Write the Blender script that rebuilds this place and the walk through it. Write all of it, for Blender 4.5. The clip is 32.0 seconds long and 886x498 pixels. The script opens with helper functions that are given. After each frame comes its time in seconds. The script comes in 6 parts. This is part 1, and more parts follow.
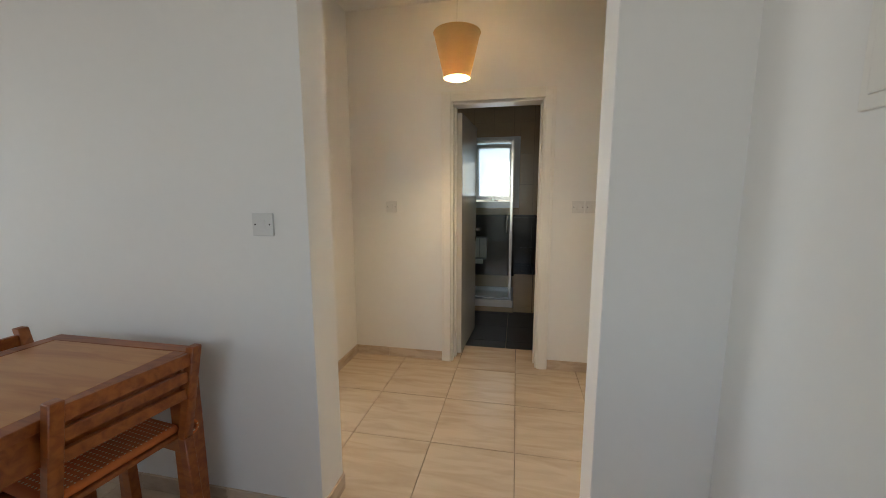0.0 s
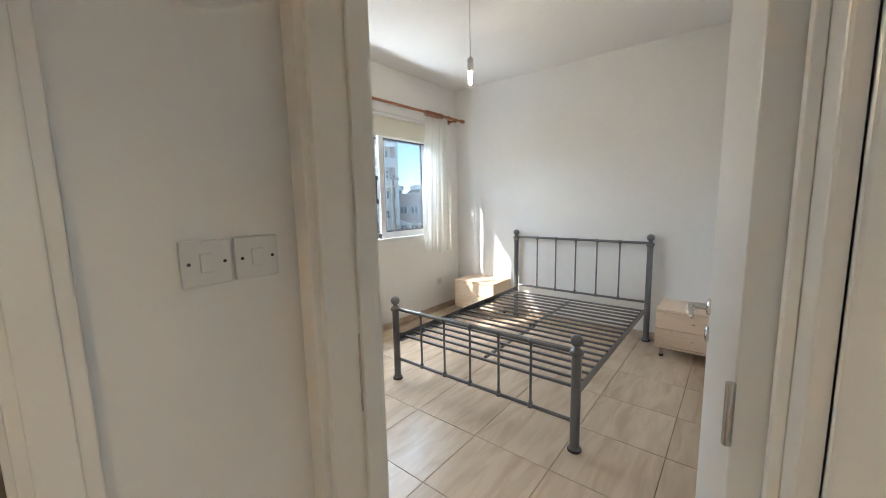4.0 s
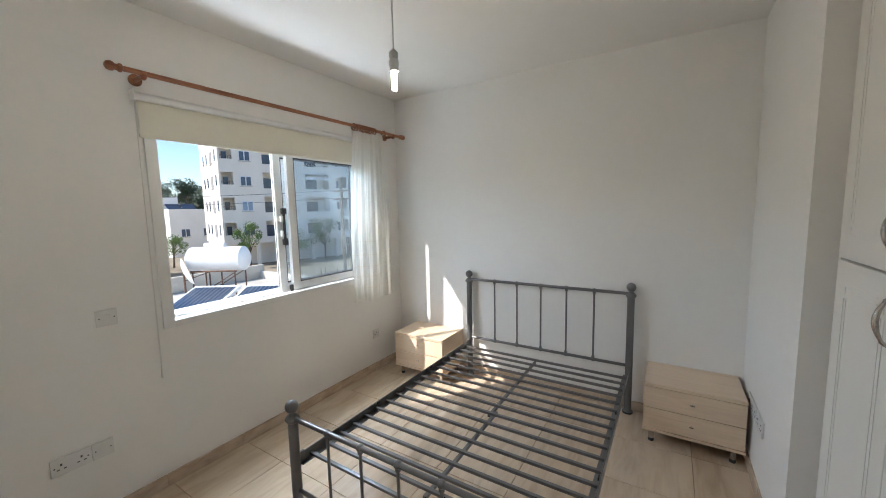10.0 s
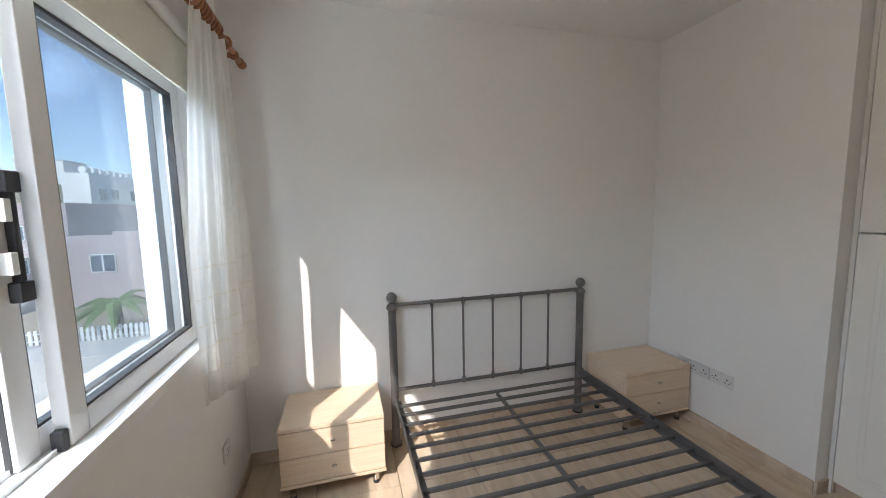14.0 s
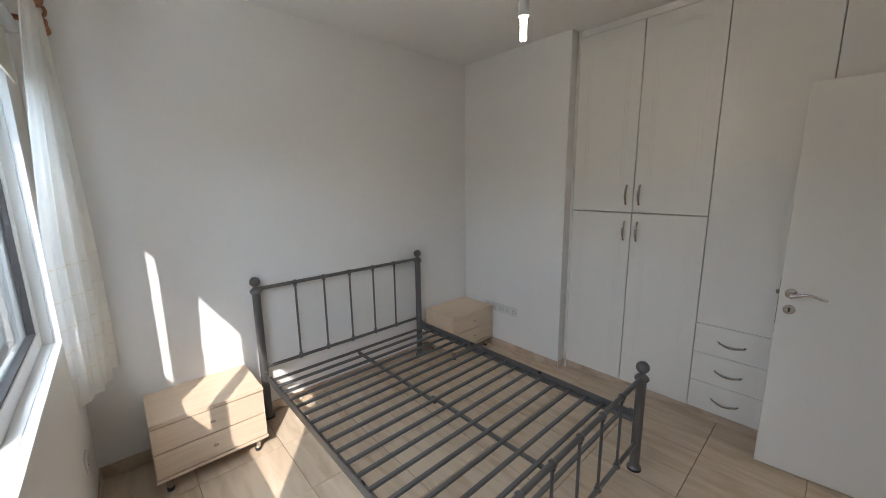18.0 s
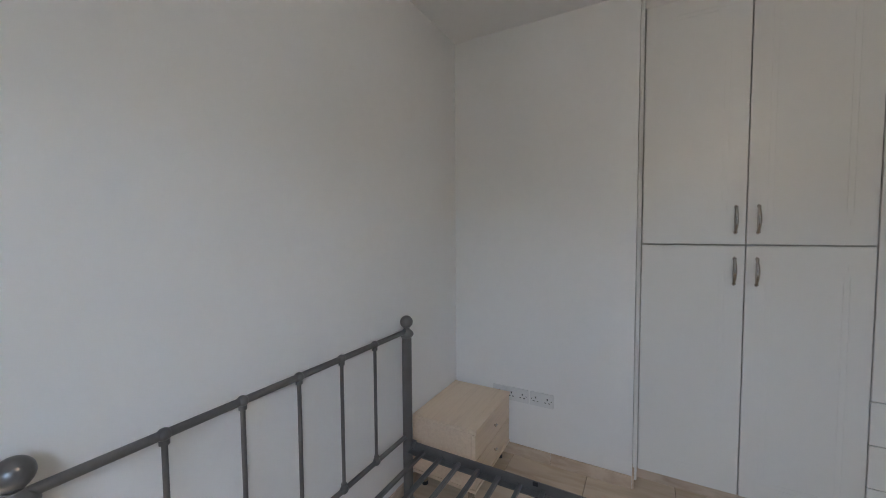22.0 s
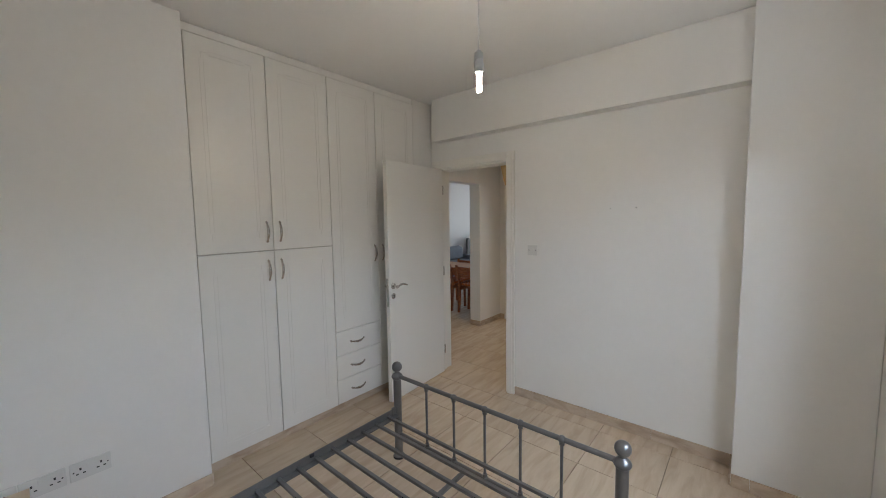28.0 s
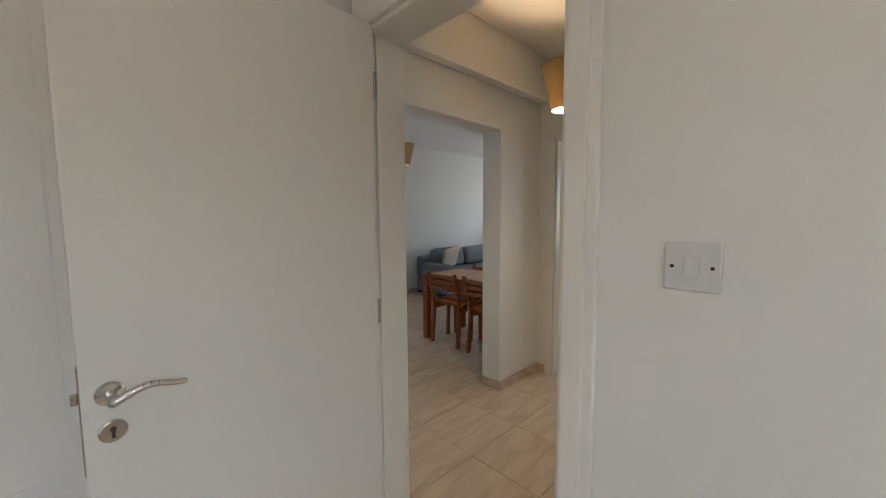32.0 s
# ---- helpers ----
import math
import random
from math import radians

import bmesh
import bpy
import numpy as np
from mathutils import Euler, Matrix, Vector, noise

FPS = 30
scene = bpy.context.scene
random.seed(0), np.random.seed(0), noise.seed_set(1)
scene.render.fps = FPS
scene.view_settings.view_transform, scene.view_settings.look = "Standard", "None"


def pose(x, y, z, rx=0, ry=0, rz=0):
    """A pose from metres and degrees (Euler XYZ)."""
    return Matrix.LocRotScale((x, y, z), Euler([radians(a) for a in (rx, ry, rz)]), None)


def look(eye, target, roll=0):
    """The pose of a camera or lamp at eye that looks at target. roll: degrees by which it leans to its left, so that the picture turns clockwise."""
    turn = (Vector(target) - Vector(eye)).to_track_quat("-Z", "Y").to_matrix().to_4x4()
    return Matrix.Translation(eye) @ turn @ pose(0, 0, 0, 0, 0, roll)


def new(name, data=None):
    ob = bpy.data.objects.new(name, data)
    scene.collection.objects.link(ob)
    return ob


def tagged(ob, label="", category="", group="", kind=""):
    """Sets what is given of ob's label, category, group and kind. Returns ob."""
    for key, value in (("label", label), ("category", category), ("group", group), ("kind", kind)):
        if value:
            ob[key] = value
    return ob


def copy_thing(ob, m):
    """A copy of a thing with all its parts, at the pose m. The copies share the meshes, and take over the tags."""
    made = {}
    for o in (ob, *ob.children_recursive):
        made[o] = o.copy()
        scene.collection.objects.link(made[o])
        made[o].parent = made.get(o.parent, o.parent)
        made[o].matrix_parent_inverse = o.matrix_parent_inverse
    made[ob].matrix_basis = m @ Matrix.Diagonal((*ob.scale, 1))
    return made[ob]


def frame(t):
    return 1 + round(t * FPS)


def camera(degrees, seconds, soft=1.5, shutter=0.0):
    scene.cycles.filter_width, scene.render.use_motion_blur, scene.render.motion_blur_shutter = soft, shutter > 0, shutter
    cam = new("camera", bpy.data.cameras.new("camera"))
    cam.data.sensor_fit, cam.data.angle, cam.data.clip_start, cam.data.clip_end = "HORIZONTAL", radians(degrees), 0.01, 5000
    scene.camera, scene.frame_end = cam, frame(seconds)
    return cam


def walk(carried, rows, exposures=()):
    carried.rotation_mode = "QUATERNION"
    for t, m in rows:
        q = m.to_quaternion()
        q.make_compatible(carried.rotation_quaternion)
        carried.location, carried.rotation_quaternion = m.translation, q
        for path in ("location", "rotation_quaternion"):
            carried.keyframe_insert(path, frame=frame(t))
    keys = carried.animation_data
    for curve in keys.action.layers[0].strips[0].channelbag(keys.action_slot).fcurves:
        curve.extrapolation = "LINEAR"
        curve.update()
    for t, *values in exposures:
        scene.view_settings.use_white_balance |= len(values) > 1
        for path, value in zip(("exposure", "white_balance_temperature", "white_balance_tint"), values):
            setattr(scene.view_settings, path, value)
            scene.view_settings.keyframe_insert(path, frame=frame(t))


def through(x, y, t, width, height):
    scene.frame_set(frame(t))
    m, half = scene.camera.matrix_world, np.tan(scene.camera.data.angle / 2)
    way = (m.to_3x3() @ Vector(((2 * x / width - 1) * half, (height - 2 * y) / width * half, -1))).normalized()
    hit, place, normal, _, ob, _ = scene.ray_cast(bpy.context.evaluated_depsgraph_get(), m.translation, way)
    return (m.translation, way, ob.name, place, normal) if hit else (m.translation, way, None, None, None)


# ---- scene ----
cam = camera(101.1, 32.0, 1.0)
PATH = [
    (0, (0.402, -1.202, 1.302), (0.012, 0.74, 1.027), -0.1),
    (0.5, (0.164, -1.054, 1.262), (-0.003, 0.923, 1.011), 0.2),
    (1, (-0.037, -0.897, 1.276), (0.115, 1.078, 1.002), 0.4),
    (1.5, (-0.088, -0.599, 1.272), (0.375, 1.327, 0.999), 0.3),
    (2, (-0.071, -0.311, 1.294), (0.701, 1.514, 1.027), 0.2),
    (2.5, (-0.014, 0.003, 1.303), (1.036, 1.686, 1.044), -0.2),
    (3, (0.179, 0.305, 1.331), (1.455, 1.823, 1.073), -0.9),
    (3.5, (0.389, 0.539, 1.341), (1.79, 1.943, 1.083), -1.1),
    (4, (0.589, 0.787, 1.343), (2.129, 2.037, 1.085), -1.2),
    (4.5, (0.783, 0.942, 1.362), (2.438, 2.034, 1.099), -1.7),
    (6.5, (1.358, 1.196, 1.402), (3.048, 2.238, 1.163), -1.9),
    (7, (1.372, 1.201, 1.379), (3.056, 2.245, 1.107), -1.7),
    (7.5, (1.37, 1.194, 1.357), (3.037, 2.233, 0.984), -1.9),
    (8, (1.368, 1.192, 1.378), (3.016, 2.221, 0.905), -1.7),
    (8.5, (1.364, 1.179, 1.47), (3.011, 2.207, 0.989), -1.5),
    (9, (1.352, 1.176, 1.535), (3.011, 2.208, 1.111), -1.3),
    (9.5, (1.35, 1.167, 1.567), (3.026, 2.212, 1.252), -1.3),
    (10, (1.363, 1.168, 1.58), (3.049, 2.222, 1.365), -1.3),
    (10.5, (1.502, 1.213, 1.539), (3.211, 2.232, 1.337), -1.2),
    (11, (1.721, 1.364, 1.49), (3.506, 2.244, 1.284), -1.1),
    (11.5, (1.89, 1.544, 1.499), (3.749, 2.248, 1.281), -1.4),
    (12, (2.087, 1.836, 1.483), (4.006, 2.353, 1.264), -1.3),
    (12.5, (2.15, 2.136, 1.495), (4.115, 2.432, 1.27), -1.1),
    (13, (2.117, 2.479, 1.51), (4.103, 2.494, 1.28), -0.8),
    (13.5, (2.172, 2.763, 1.484), (4.143, 2.51, 1.254), -0.8),
    (14, (2.111, 3.011, 1.519), (4.031, 2.496, 1.301), -1.1),
    (14.5, (1.947, 3.158, 1.544), (3.792, 2.422, 1.306), -1.3),
    (15, (1.953, 3.327, 1.491), (3.653, 2.301, 1.25), -1.0),
    (15.5, (1.879, 3.347, 1.502), (3.488, 2.192, 1.224), -1.1),
    (17.5, (1.814, 3.38, 1.561), (3.29, 2.085, 1.183), -0.8),
    (18, (1.803, 3.39, 1.597), (3.26, 2.067, 1.241), -0.8),
    (18.5, (1.799, 3.403, 1.615), (3.249, 2.051, 1.355), -0.8),
    (19, (1.799, 3.404, 1.616), (3.253, 2.04, 1.462), -0.8),
    (19.5, (1.86, 3.366, 1.57), (3.316, 1.999, 1.47), -0.6),
    (20, (2.015, 3.286, 1.516), (3.469, 1.917, 1.403), -0.6),
    (20.5, (2.272, 3.17, 1.493), (3.717, 1.791, 1.381), -0.6),
    (21, (2.565, 3.077, 1.467), (3.952, 1.642, 1.343), -0.6),
    (21.5, (2.951, 3.04, 1.422), (4.14, 1.436, 1.325), -0.3),
    (22, (3.265, 2.946, 1.449), (4.233, 1.198, 1.35), -0.4),
    (22.5, (3.55, 2.879, 1.522), (4.222, 1.0, 1.387), -0.8),
    (23, (3.719, 2.869, 1.53), (4.029, 0.899, 1.376), -1.2),
    (23.5, (3.86, 2.812, 1.519), (3.74, 0.821, 1.381), -1.1),
    (24, (3.981, 2.927, 1.513), (3.433, 1.007, 1.395), -1.0),
    (24.5, (4.098, 3.02, 1.508), (3.145, 1.271, 1.332), -1.2),
    (25, (4.098, 3.09, 1.541), (2.959, 1.461, 1.313), -1.2),
    (25.5, (4.087, 3.134, 1.565), (2.809, 1.614, 1.324), -1.2),
    (26, (4.078, 3.143, 1.569), (2.696, 1.717, 1.33), -1.1),
    (26.5, (4.078, 3.149, 1.585), (2.625, 1.795, 1.342), -1.1),
    (28.5, (3.862, 3.048, 1.541), (2.316, 1.788, 1.388), -0.9),
    (29, (3.496, 2.913, 1.504), (1.926, 1.684, 1.344), -0.9),
    (29.5, (3.28, 2.82, 1.494), (1.697, 1.607, 1.346), -0.7),
    (30, (3.012, 2.732, 1.452), (1.439, 1.506, 1.301), -0.9),
    (30.5, (2.66, 2.709, 1.429), (1.122, 1.44, 1.28), -1.0),
    (31, (2.356, 2.601, 1.428), (0.891, 1.249, 1.275), -0.6),
    (31.5, (2.149, 2.295, 1.451), (0.761, 0.867, 1.26), -0.5),
    (32, (1.945, 1.888, 1.383), (0.556, 0.459, 1.213), -0.3),
]
walk(cam, [(t, look(eye, target, roll)) for t, eye, target, roll in PATH], exposures=[(0, 1.73, 7020, 13), (1, 1.78, 7420, 13), (2.5, 1.63, 7240, 10), (4, 1.49, 6420, 11), (5.5, 1.2, 6290, 11), (7, 1.13, 6240, 11), (10, 1.08, 6390, 11), (12, 0.82, 6320, 13), (14, 0.82, 6470, 14), (15, 0.66, 6440, 13), (18, 0.74, 6390, 13), (20, 0.83, 6240, 13), (21, 0.9, 6090, 12), (22, 0.75, 6040, 14), (23, 1.25, 6190, 15), (24, 1.35, 6290, 12), (25, 1.13, 6340, 12), (26, 1.08, 6340, 12), (28, 1.05, 6340, 13), (29, 1.02, 6340, 13), (30, 1.2, 6340, 13), (31, 1.15, 6490, 12), (32, 1.17, 6590, 12)])

# ---- light ----
world = bpy.data.worlds.new("world")
scene.world = world
world.use_nodes = True
SUN = Vector((1.0, -0.70, -1.03)).normalized()
wn = world.node_tree
sky = wn.nodes.new("ShaderNodeTexSky")
sky.sky_type, sky.sun_disc = "NISHITA", False
sky.dust_density, sky.air_density, sky.ozone_density = 0.05, 1.0, 3.5
sky.sun_elevation = math.asin(-SUN.z)
sky.sun_rotation = math.atan2(-SUN.x, -SUN.y)
wn.links.new(sky.outputs[0], wn.nodes["Background"].inputs[0])
wn.nodes["Background"].inputs[1].default_value = 0.105
sun = new("sun", bpy.data.lights.new("sun", "SUN"))
sun.data.energy, sun.data.angle, sun.data.color = 3.3, radians(0.5), (1.0, 0.95, 0.87)
sun.matrix_world = look((0, 0, 30), Vector((0, 0, 30)) + SUN)


def area_lamp(name, eye, target, w, h, power, color):
    lamp = new(name, bpy.data.lights.new(name, "AREA"))
    lamp.data.shape, lamp.data.size, lamp.data.size_y = "RECTANGLE", w, h
    lamp.data.energy, lamp.data.color = power, color
    lamp.matrix_world = look(eye, target)
    return lamp


DAY = (0.78, 0.89, 1.0)
# lamps added for daylight at the openings: bedroom window, living room balcony door, bathroom window, second bedroom
# window
area_lamp("bedroom_day_fill", (3.05, 4.13, 2.35), (2.9, 2.2, 0.9), 2.6, 0.7, 74, DAY)
# added lamp under the sill, stands in for light bounced up off the ground
area_lamp("bedroom_day_fill", (3.05, 4.10, 0.50), (2.9, 2.6, 2.6), 2.2, 0.4, 43, DAY)
area_lamp("living_sky", (-5.75, -1.7, 1.35), (0, -1.2, 1.2), 2.4, 2.1, 7.5, DAY)
# added lamp behind an unseen opening in the sofa wall, brightens the hall
area_lamp("living_sky", (0.1, -3.75, 1.6), (0.3, 0, 1.3), 1.4, 1.2, 3.4, DAY)
area_lamp("bathroom_sky", (0.12, 3.84, 1.62), (0.12, 2.5, 1.0), 0.5, 0.7, 0.7, DAY)
# added lamp at an unseen window, lights the hall through the door
area_lamp("second_bedroom_sky", (-3.4, 1.4, 1.5), (-0.9, 1.0, 1.1), 1.4, 1.2, 9, DAY)

# ---- materials ----


def mat(name, color, rough=0.5, metal=0.0, vary=0.06, scale=3.0, bump=0.0, bscale=60.0, spec=0.5, coat=0.0):
    """A surface whose colour drifts at two scales, with fine relief."""
    m = bpy.data.materials.new(name)
    m.use_nodes = True
    n, li = m.node_tree.nodes, m.node_tree.links
    b = n["Principled BSDF"]
    b.inputs["Roughness"].default_value, b.inputs["Metallic"].default_value = rough, metal
    b.inputs["Specular IOR Level"].default_value, b.inputs["Coat Weight"].default_value = spec, coat
    tc = n.new("ShaderNodeTexCoord")
    big, fine = n.new("ShaderNodeTexNoise"), n.new("ShaderNodeTexNoise")
    big.inputs["Scale"].default_value, fine.inputs["Scale"].default_value = scale, scale * 17
    big.inputs["Detail"].default_value, fine.inputs["Detail"].default_value = 4, 3
    for k in (big, fine):
        li.new(tc.outputs["Object"], k.inputs["Vector"])
    mixf = n.new("ShaderNodeMath")
    mixf.operation = "MULTIPLY_ADD"
    li.new(fine.outputs["Fac"], mixf.inputs[0])
    mixf.inputs[1].default_value = 0.4
    li.new(big.outputs["Fac"], mixf.inputs[2])
    ramp = n.new("ShaderNodeMapRange")
    ramp.inputs["From Min"].default_value, ramp.inputs["From Max"].default_value = 0.4, 1.0
    ramp.inputs["To Min"].default_value, ramp.inputs["To Max"].default_value = 1 - vary, 1 + vary
    li.new(mixf.outputs[0], ramp.inputs["Value"])
    mul = n.new("ShaderNodeVectorMath")
    mul.operation = "SCALE"
    mul.inputs[0].default_value = color
    li.new(ramp.outputs["Result"], mul.inputs["Scale"])
    li.new(mul.outputs[0], b.inputs["Base Color"])
    rr = n.new("ShaderNodeMapRange")
    rr.inputs["To Min"].default_value, rr.inputs["To Max"].default_value = rough * 0.94, min(1, rough * 1.06)
    li.new(big.outputs["Fac"], rr.inputs["Value"])
    li.new(rr.outputs["Result"], b.inputs["Roughness"])
    if bump:
        bn, bt = n.new("ShaderNodeBump"), n.new("ShaderNodeTexNoise")
        bt.inputs["Scale"].default_value, bt.inputs["Detail"].default_value = bscale, 3
        bn.inputs["Strength"].default_value, bn.inputs["Distance"].default_value = bump, 0.004
        li.new(tc.outputs["Object"], bt.inputs["Vector"])
        li.new(bt.outputs["Fac"], bn.inputs["Height"])
        li.new(bn.outputs[0], b.inputs["Normal"])
    return m


def grained(name, dark, light, rough, stretch, scale=6.0, random_shift=True, bump=0.05, coat=0.0):
    """Wood grain or veined tile: a noise drawn out along one way, shifted from piece to piece."""
    m = bpy.data.materials.new(name)
    m.use_nodes = True
    n, li = m.node_tree.nodes, m.node_tree.links
    b = n["Principled BSDF"]
    b.inputs["Roughness"].default_value, b.inputs["Coat Weight"].default_value = rough, coat
    tc, mp = n.new("ShaderNodeTexCoord"), n.new("ShaderNodeMapping")
    mp.inputs["Scale"].default_value = stretch
    src = tc.outputs["Object"]
    if random_shift:
        oi, comb, add = n.new("ShaderNodeObjectInfo"), n.new("ShaderNodeMath"), n.new("ShaderNodeVectorMath")
        comb.operation, comb.inputs[1].default_value = "MULTIPLY", 37.0
        li.new(oi.outputs["Random"], comb.inputs[0])
        li.new(tc.outputs["Object"], add.inputs[0])
        li.new(comb.outputs[0], add.inputs[1])
        src = add.outputs[0]
    li.new(src, mp.inputs["Vector"])
    nz, n2 = n.new("ShaderNodeTexNoise"), n.new("ShaderNodeTexNoise")
    nz.inputs["Scale"].default_value, nz.inputs["Detail"].default_value, nz.inputs["Distortion"].default_value = scale, 6, 0.6
    n2.inputs["Scale"].default_value, n2.inputs["Detail"].default_value = scale * 0.3, 2
    li.new(mp.outputs[0], nz.inputs["Vector"])
    li.new(src, n2.inputs["Vector"])
    ma = n.new("ShaderNodeMath")
    ma.operation, ma.inputs[1].default_value = "MULTIPLY_ADD", 0.35
    li.new(n2.outputs["Fac"], ma.inputs[0])
    li.new(nz.outputs["Fac"], ma.inputs[2])
    cr = n.new("ShaderNodeValToRGB")
    cr.color_ramp.elements[0].position, cr.color_ramp.elements[0].color = 0.47, (*dark, 1)
    cr.color_ramp.elements[1].position, cr.color_ramp.elements[1].color = 0.78, (*light, 1)
    li.new(ma.outputs[0], cr.inputs["Fac"])
    li.new(cr.outputs["Color"], b.inputs["Base Color"])
    if bump:
        bn = n.new("ShaderNodeBump")
        bn.inputs["Strength"].default_value, bn.inputs["Distance"].default_value = bump, 0.002
        li.new(nz.outputs["Fac"], bn.inputs["Height"])
        li.new(bn.outputs[0], b.inputs["Normal"])
    return m


def glass(name, color=(1, 1, 1), rough=0.0, haze=0.0):
    """Clear pane: mostly transparent, a mirror at grazing angles, with a film of dust."""
    m = bpy.data.materials.new(name)
    m.use_nodes = True
    n, li = m.node_tree.nodes, m.node_tree.links
    n.remove(n["Principled BSDF"])
    tr, gl, df = n.new("ShaderNodeBsdfTransparent"), n.new("ShaderNodeBsdfGlossy"), n.new("ShaderNodeBsdfDiffuse")
    tr.inputs["Color"].default_value = (*color, 1)
    gl.inputs["Roughness"].default_value = rough
    df.inputs["Color"].default_value = (0.8, 0.85, 0.88, 1)
    fr, mx, mh = n.new("ShaderNodeLayerWeight"), n.new("ShaderNodeMixShader"), n.new("ShaderNodeMixShader")
    pw, ad = n.new("ShaderNodeMath"), n.new("ShaderNodeMath")
    pw.operation, pw.inputs[1].default_value = "POWER", 4.5
    ad.operation, ad.inputs[1].default_value, ad.inputs[2].default_value = "MULTIPLY_ADD", 0.85, 0.035
    li.new(fr.outputs["Facing"], pw.inputs[0])
    li.new(pw.outputs[0], ad.inputs[0])
    tc, nz, mr = n.new("ShaderNodeTexCoord"), n.new("ShaderNodeTexNoise"), n.new("ShaderNodeMapRange")
    nz.inputs["Scale"].default_value, nz.inputs["Detail"].default_value = 5.0, 6
    li.new(tc.outputs["Object"], nz.inputs["Vector"])
    mr.inputs["From Min"].default_value, mr.inputs["From Max"].default_value = 0.3, 0.75
    mr.inputs["To Min"].default_value, mr.inputs["To Max"].default_value = haze * 0.5, haze * 1.5
    li.new(nz.outputs["Fac"], mr.inputs["Value"])
    li.new(mr.outputs["Result"], mh.inputs["Fac"])
    li.new(tr.outputs[0], mh.inputs[1])
    li.new(df.outputs[0], mh.inputs[2])
    li.new(ad.outputs[0], mx.inputs["Fac"])
    li.new(mh.outputs[0], mx.inputs[1])
    li.new(gl.outputs[0], mx.inputs[2])
    li.new(mx.outputs[0], n["Material Output"].inputs["Surface"])
    return m


def glowing(name, color, strength):
    m = bpy.data.materials.new(name)
    m.use_nodes = True
    b = m.node_tree.nodes["Principled BSDF"]
    b.inputs["Emission Color"].default_value, b.inputs["Emission Strength"].default_value = (*color, 1), strength
    b.inputs["Base Color"].default_value = (*color, 1)
    return m


def cloth(name, color, through=0.5, weave=900.0):
    """Cloth that lets light through."""
    m = mat(name, color, 0.9, vary=0.1, scale=8, bump=0.25, bscale=weave)
    n, li = m.node_tree.nodes, m.node_tree.links
    tl, mx = n.new("ShaderNodeBsdfTranslucent"), n.new("ShaderNodeMixShader")
    tl.inputs["Color"].default_value = (*color, 1)
    mx.inputs["Fac"].default_value = through
    li.new(n["Principled BSDF"].outputs[0], mx.inputs[1])
    li.new(tl.outputs[0], mx.inputs[2])
    li.new(mx.outputs[0], n["Material Output"].inputs["Surface"])
    return m


WALL = mat("wall_paint", (0.81, 0.80, 0.775), 0.55, vary=0.025, scale=1.3, bump=0.10, bscale=45)
CEIL_M = mat("ceiling_paint", (0.82, 0.81, 0.785), 0.8, vary=0.02, scale=1.0, bump=0.08, bscale=60)
TRIM = mat("door_frame_paint", (0.815, 0.795, 0.745), 0.32, vary=0.03, scale=3, bump=0.02, bscale=14)
DOOR = mat("door_paint", (0.80, 0.785, 0.745), 0.36, vary=0.012, scale=2, bump=0.03, bscale=45)
TILE = grained("cream_marble_tile", (0.51, 0.39, 0.275), (0.63, 0.51, 0.38), 0.27, (0.9, 5.0, 1.0), 3.2, bump=0.0)
SKIRT = grained("skirting_tile", (0.45, 0.335, 0.245), (0.62, 0.50, 0.385), 0.25, (2.0, 2.0, 6.0), 3.0, bump=0.0)
GROUT = mat("grout", (0.36, 0.28, 0.21), 0.9, vary=0.1, scale=9)
LAM = mat("wardrobe_white", (0.80, 0.785, 0.745), 0.33, vary=0.015, scale=1.5, bump=0.015, bscale=25)
# greyer than the fronts: shade of the gaps put into the body colour
GAP = mat("shadow_gap", (0.52, 0.50, 0.46), 0.8)
STEEL = mat("grey_bed_metal", (0.175, 0.172, 0.172), 0.31, metal=0.65, vary=0.14, scale=9, bump=0.06, bscale=140)
BEECH = grained("pale_beech", (0.665, 0.51, 0.365), (0.735, 0.58, 0.425), 0.45, (22.0, 1.2, 26.0), 3.0, bump=0.02)
CHROME = mat("brushed_steel", (0.62, 0.60, 0.57), 0.22, metal=1.0, vary=0.06, scale=20, bump=0.03, bscale=200)
BRONZE = mat("pewter_handle", (0.52, 0.48, 0.44), 0.25, metal=1.0, vary=0.12, scale=20)
ALU = mat("white_aluminium", (0.78, 0.78, 0.77), 0.38, vary=0.03, scale=4, bump=0.02)
BLACK = mat("black_rubber", (0.025, 0.025, 0.027), 0.5, vary=0.2, scale=20)
PLATE = mat("switch_plastic", (0.69, 0.685, 0.665), 0.3, vary=0.02, scale=10)
RODWOOD = grained("cherry_wood_rod", (0.20, 0.065, 0.025), (0.38, 0.15, 0.06), 0.35, (1.0, 14.0, 14.0), 4.0, coat=0.2)
BLIND = mat("blind_cloth", (0.74, 0.72, 0.62), 0.85, vary=0.04, scale=4, bump=0.15, bscale=300)
CURTAIN = cloth("curtain_cotton", (0.80, 0.785, 0.735), 0.5)
PANE = glass("window_pane", (0.90, 0.95, 0.98), 0.0, 0.05)

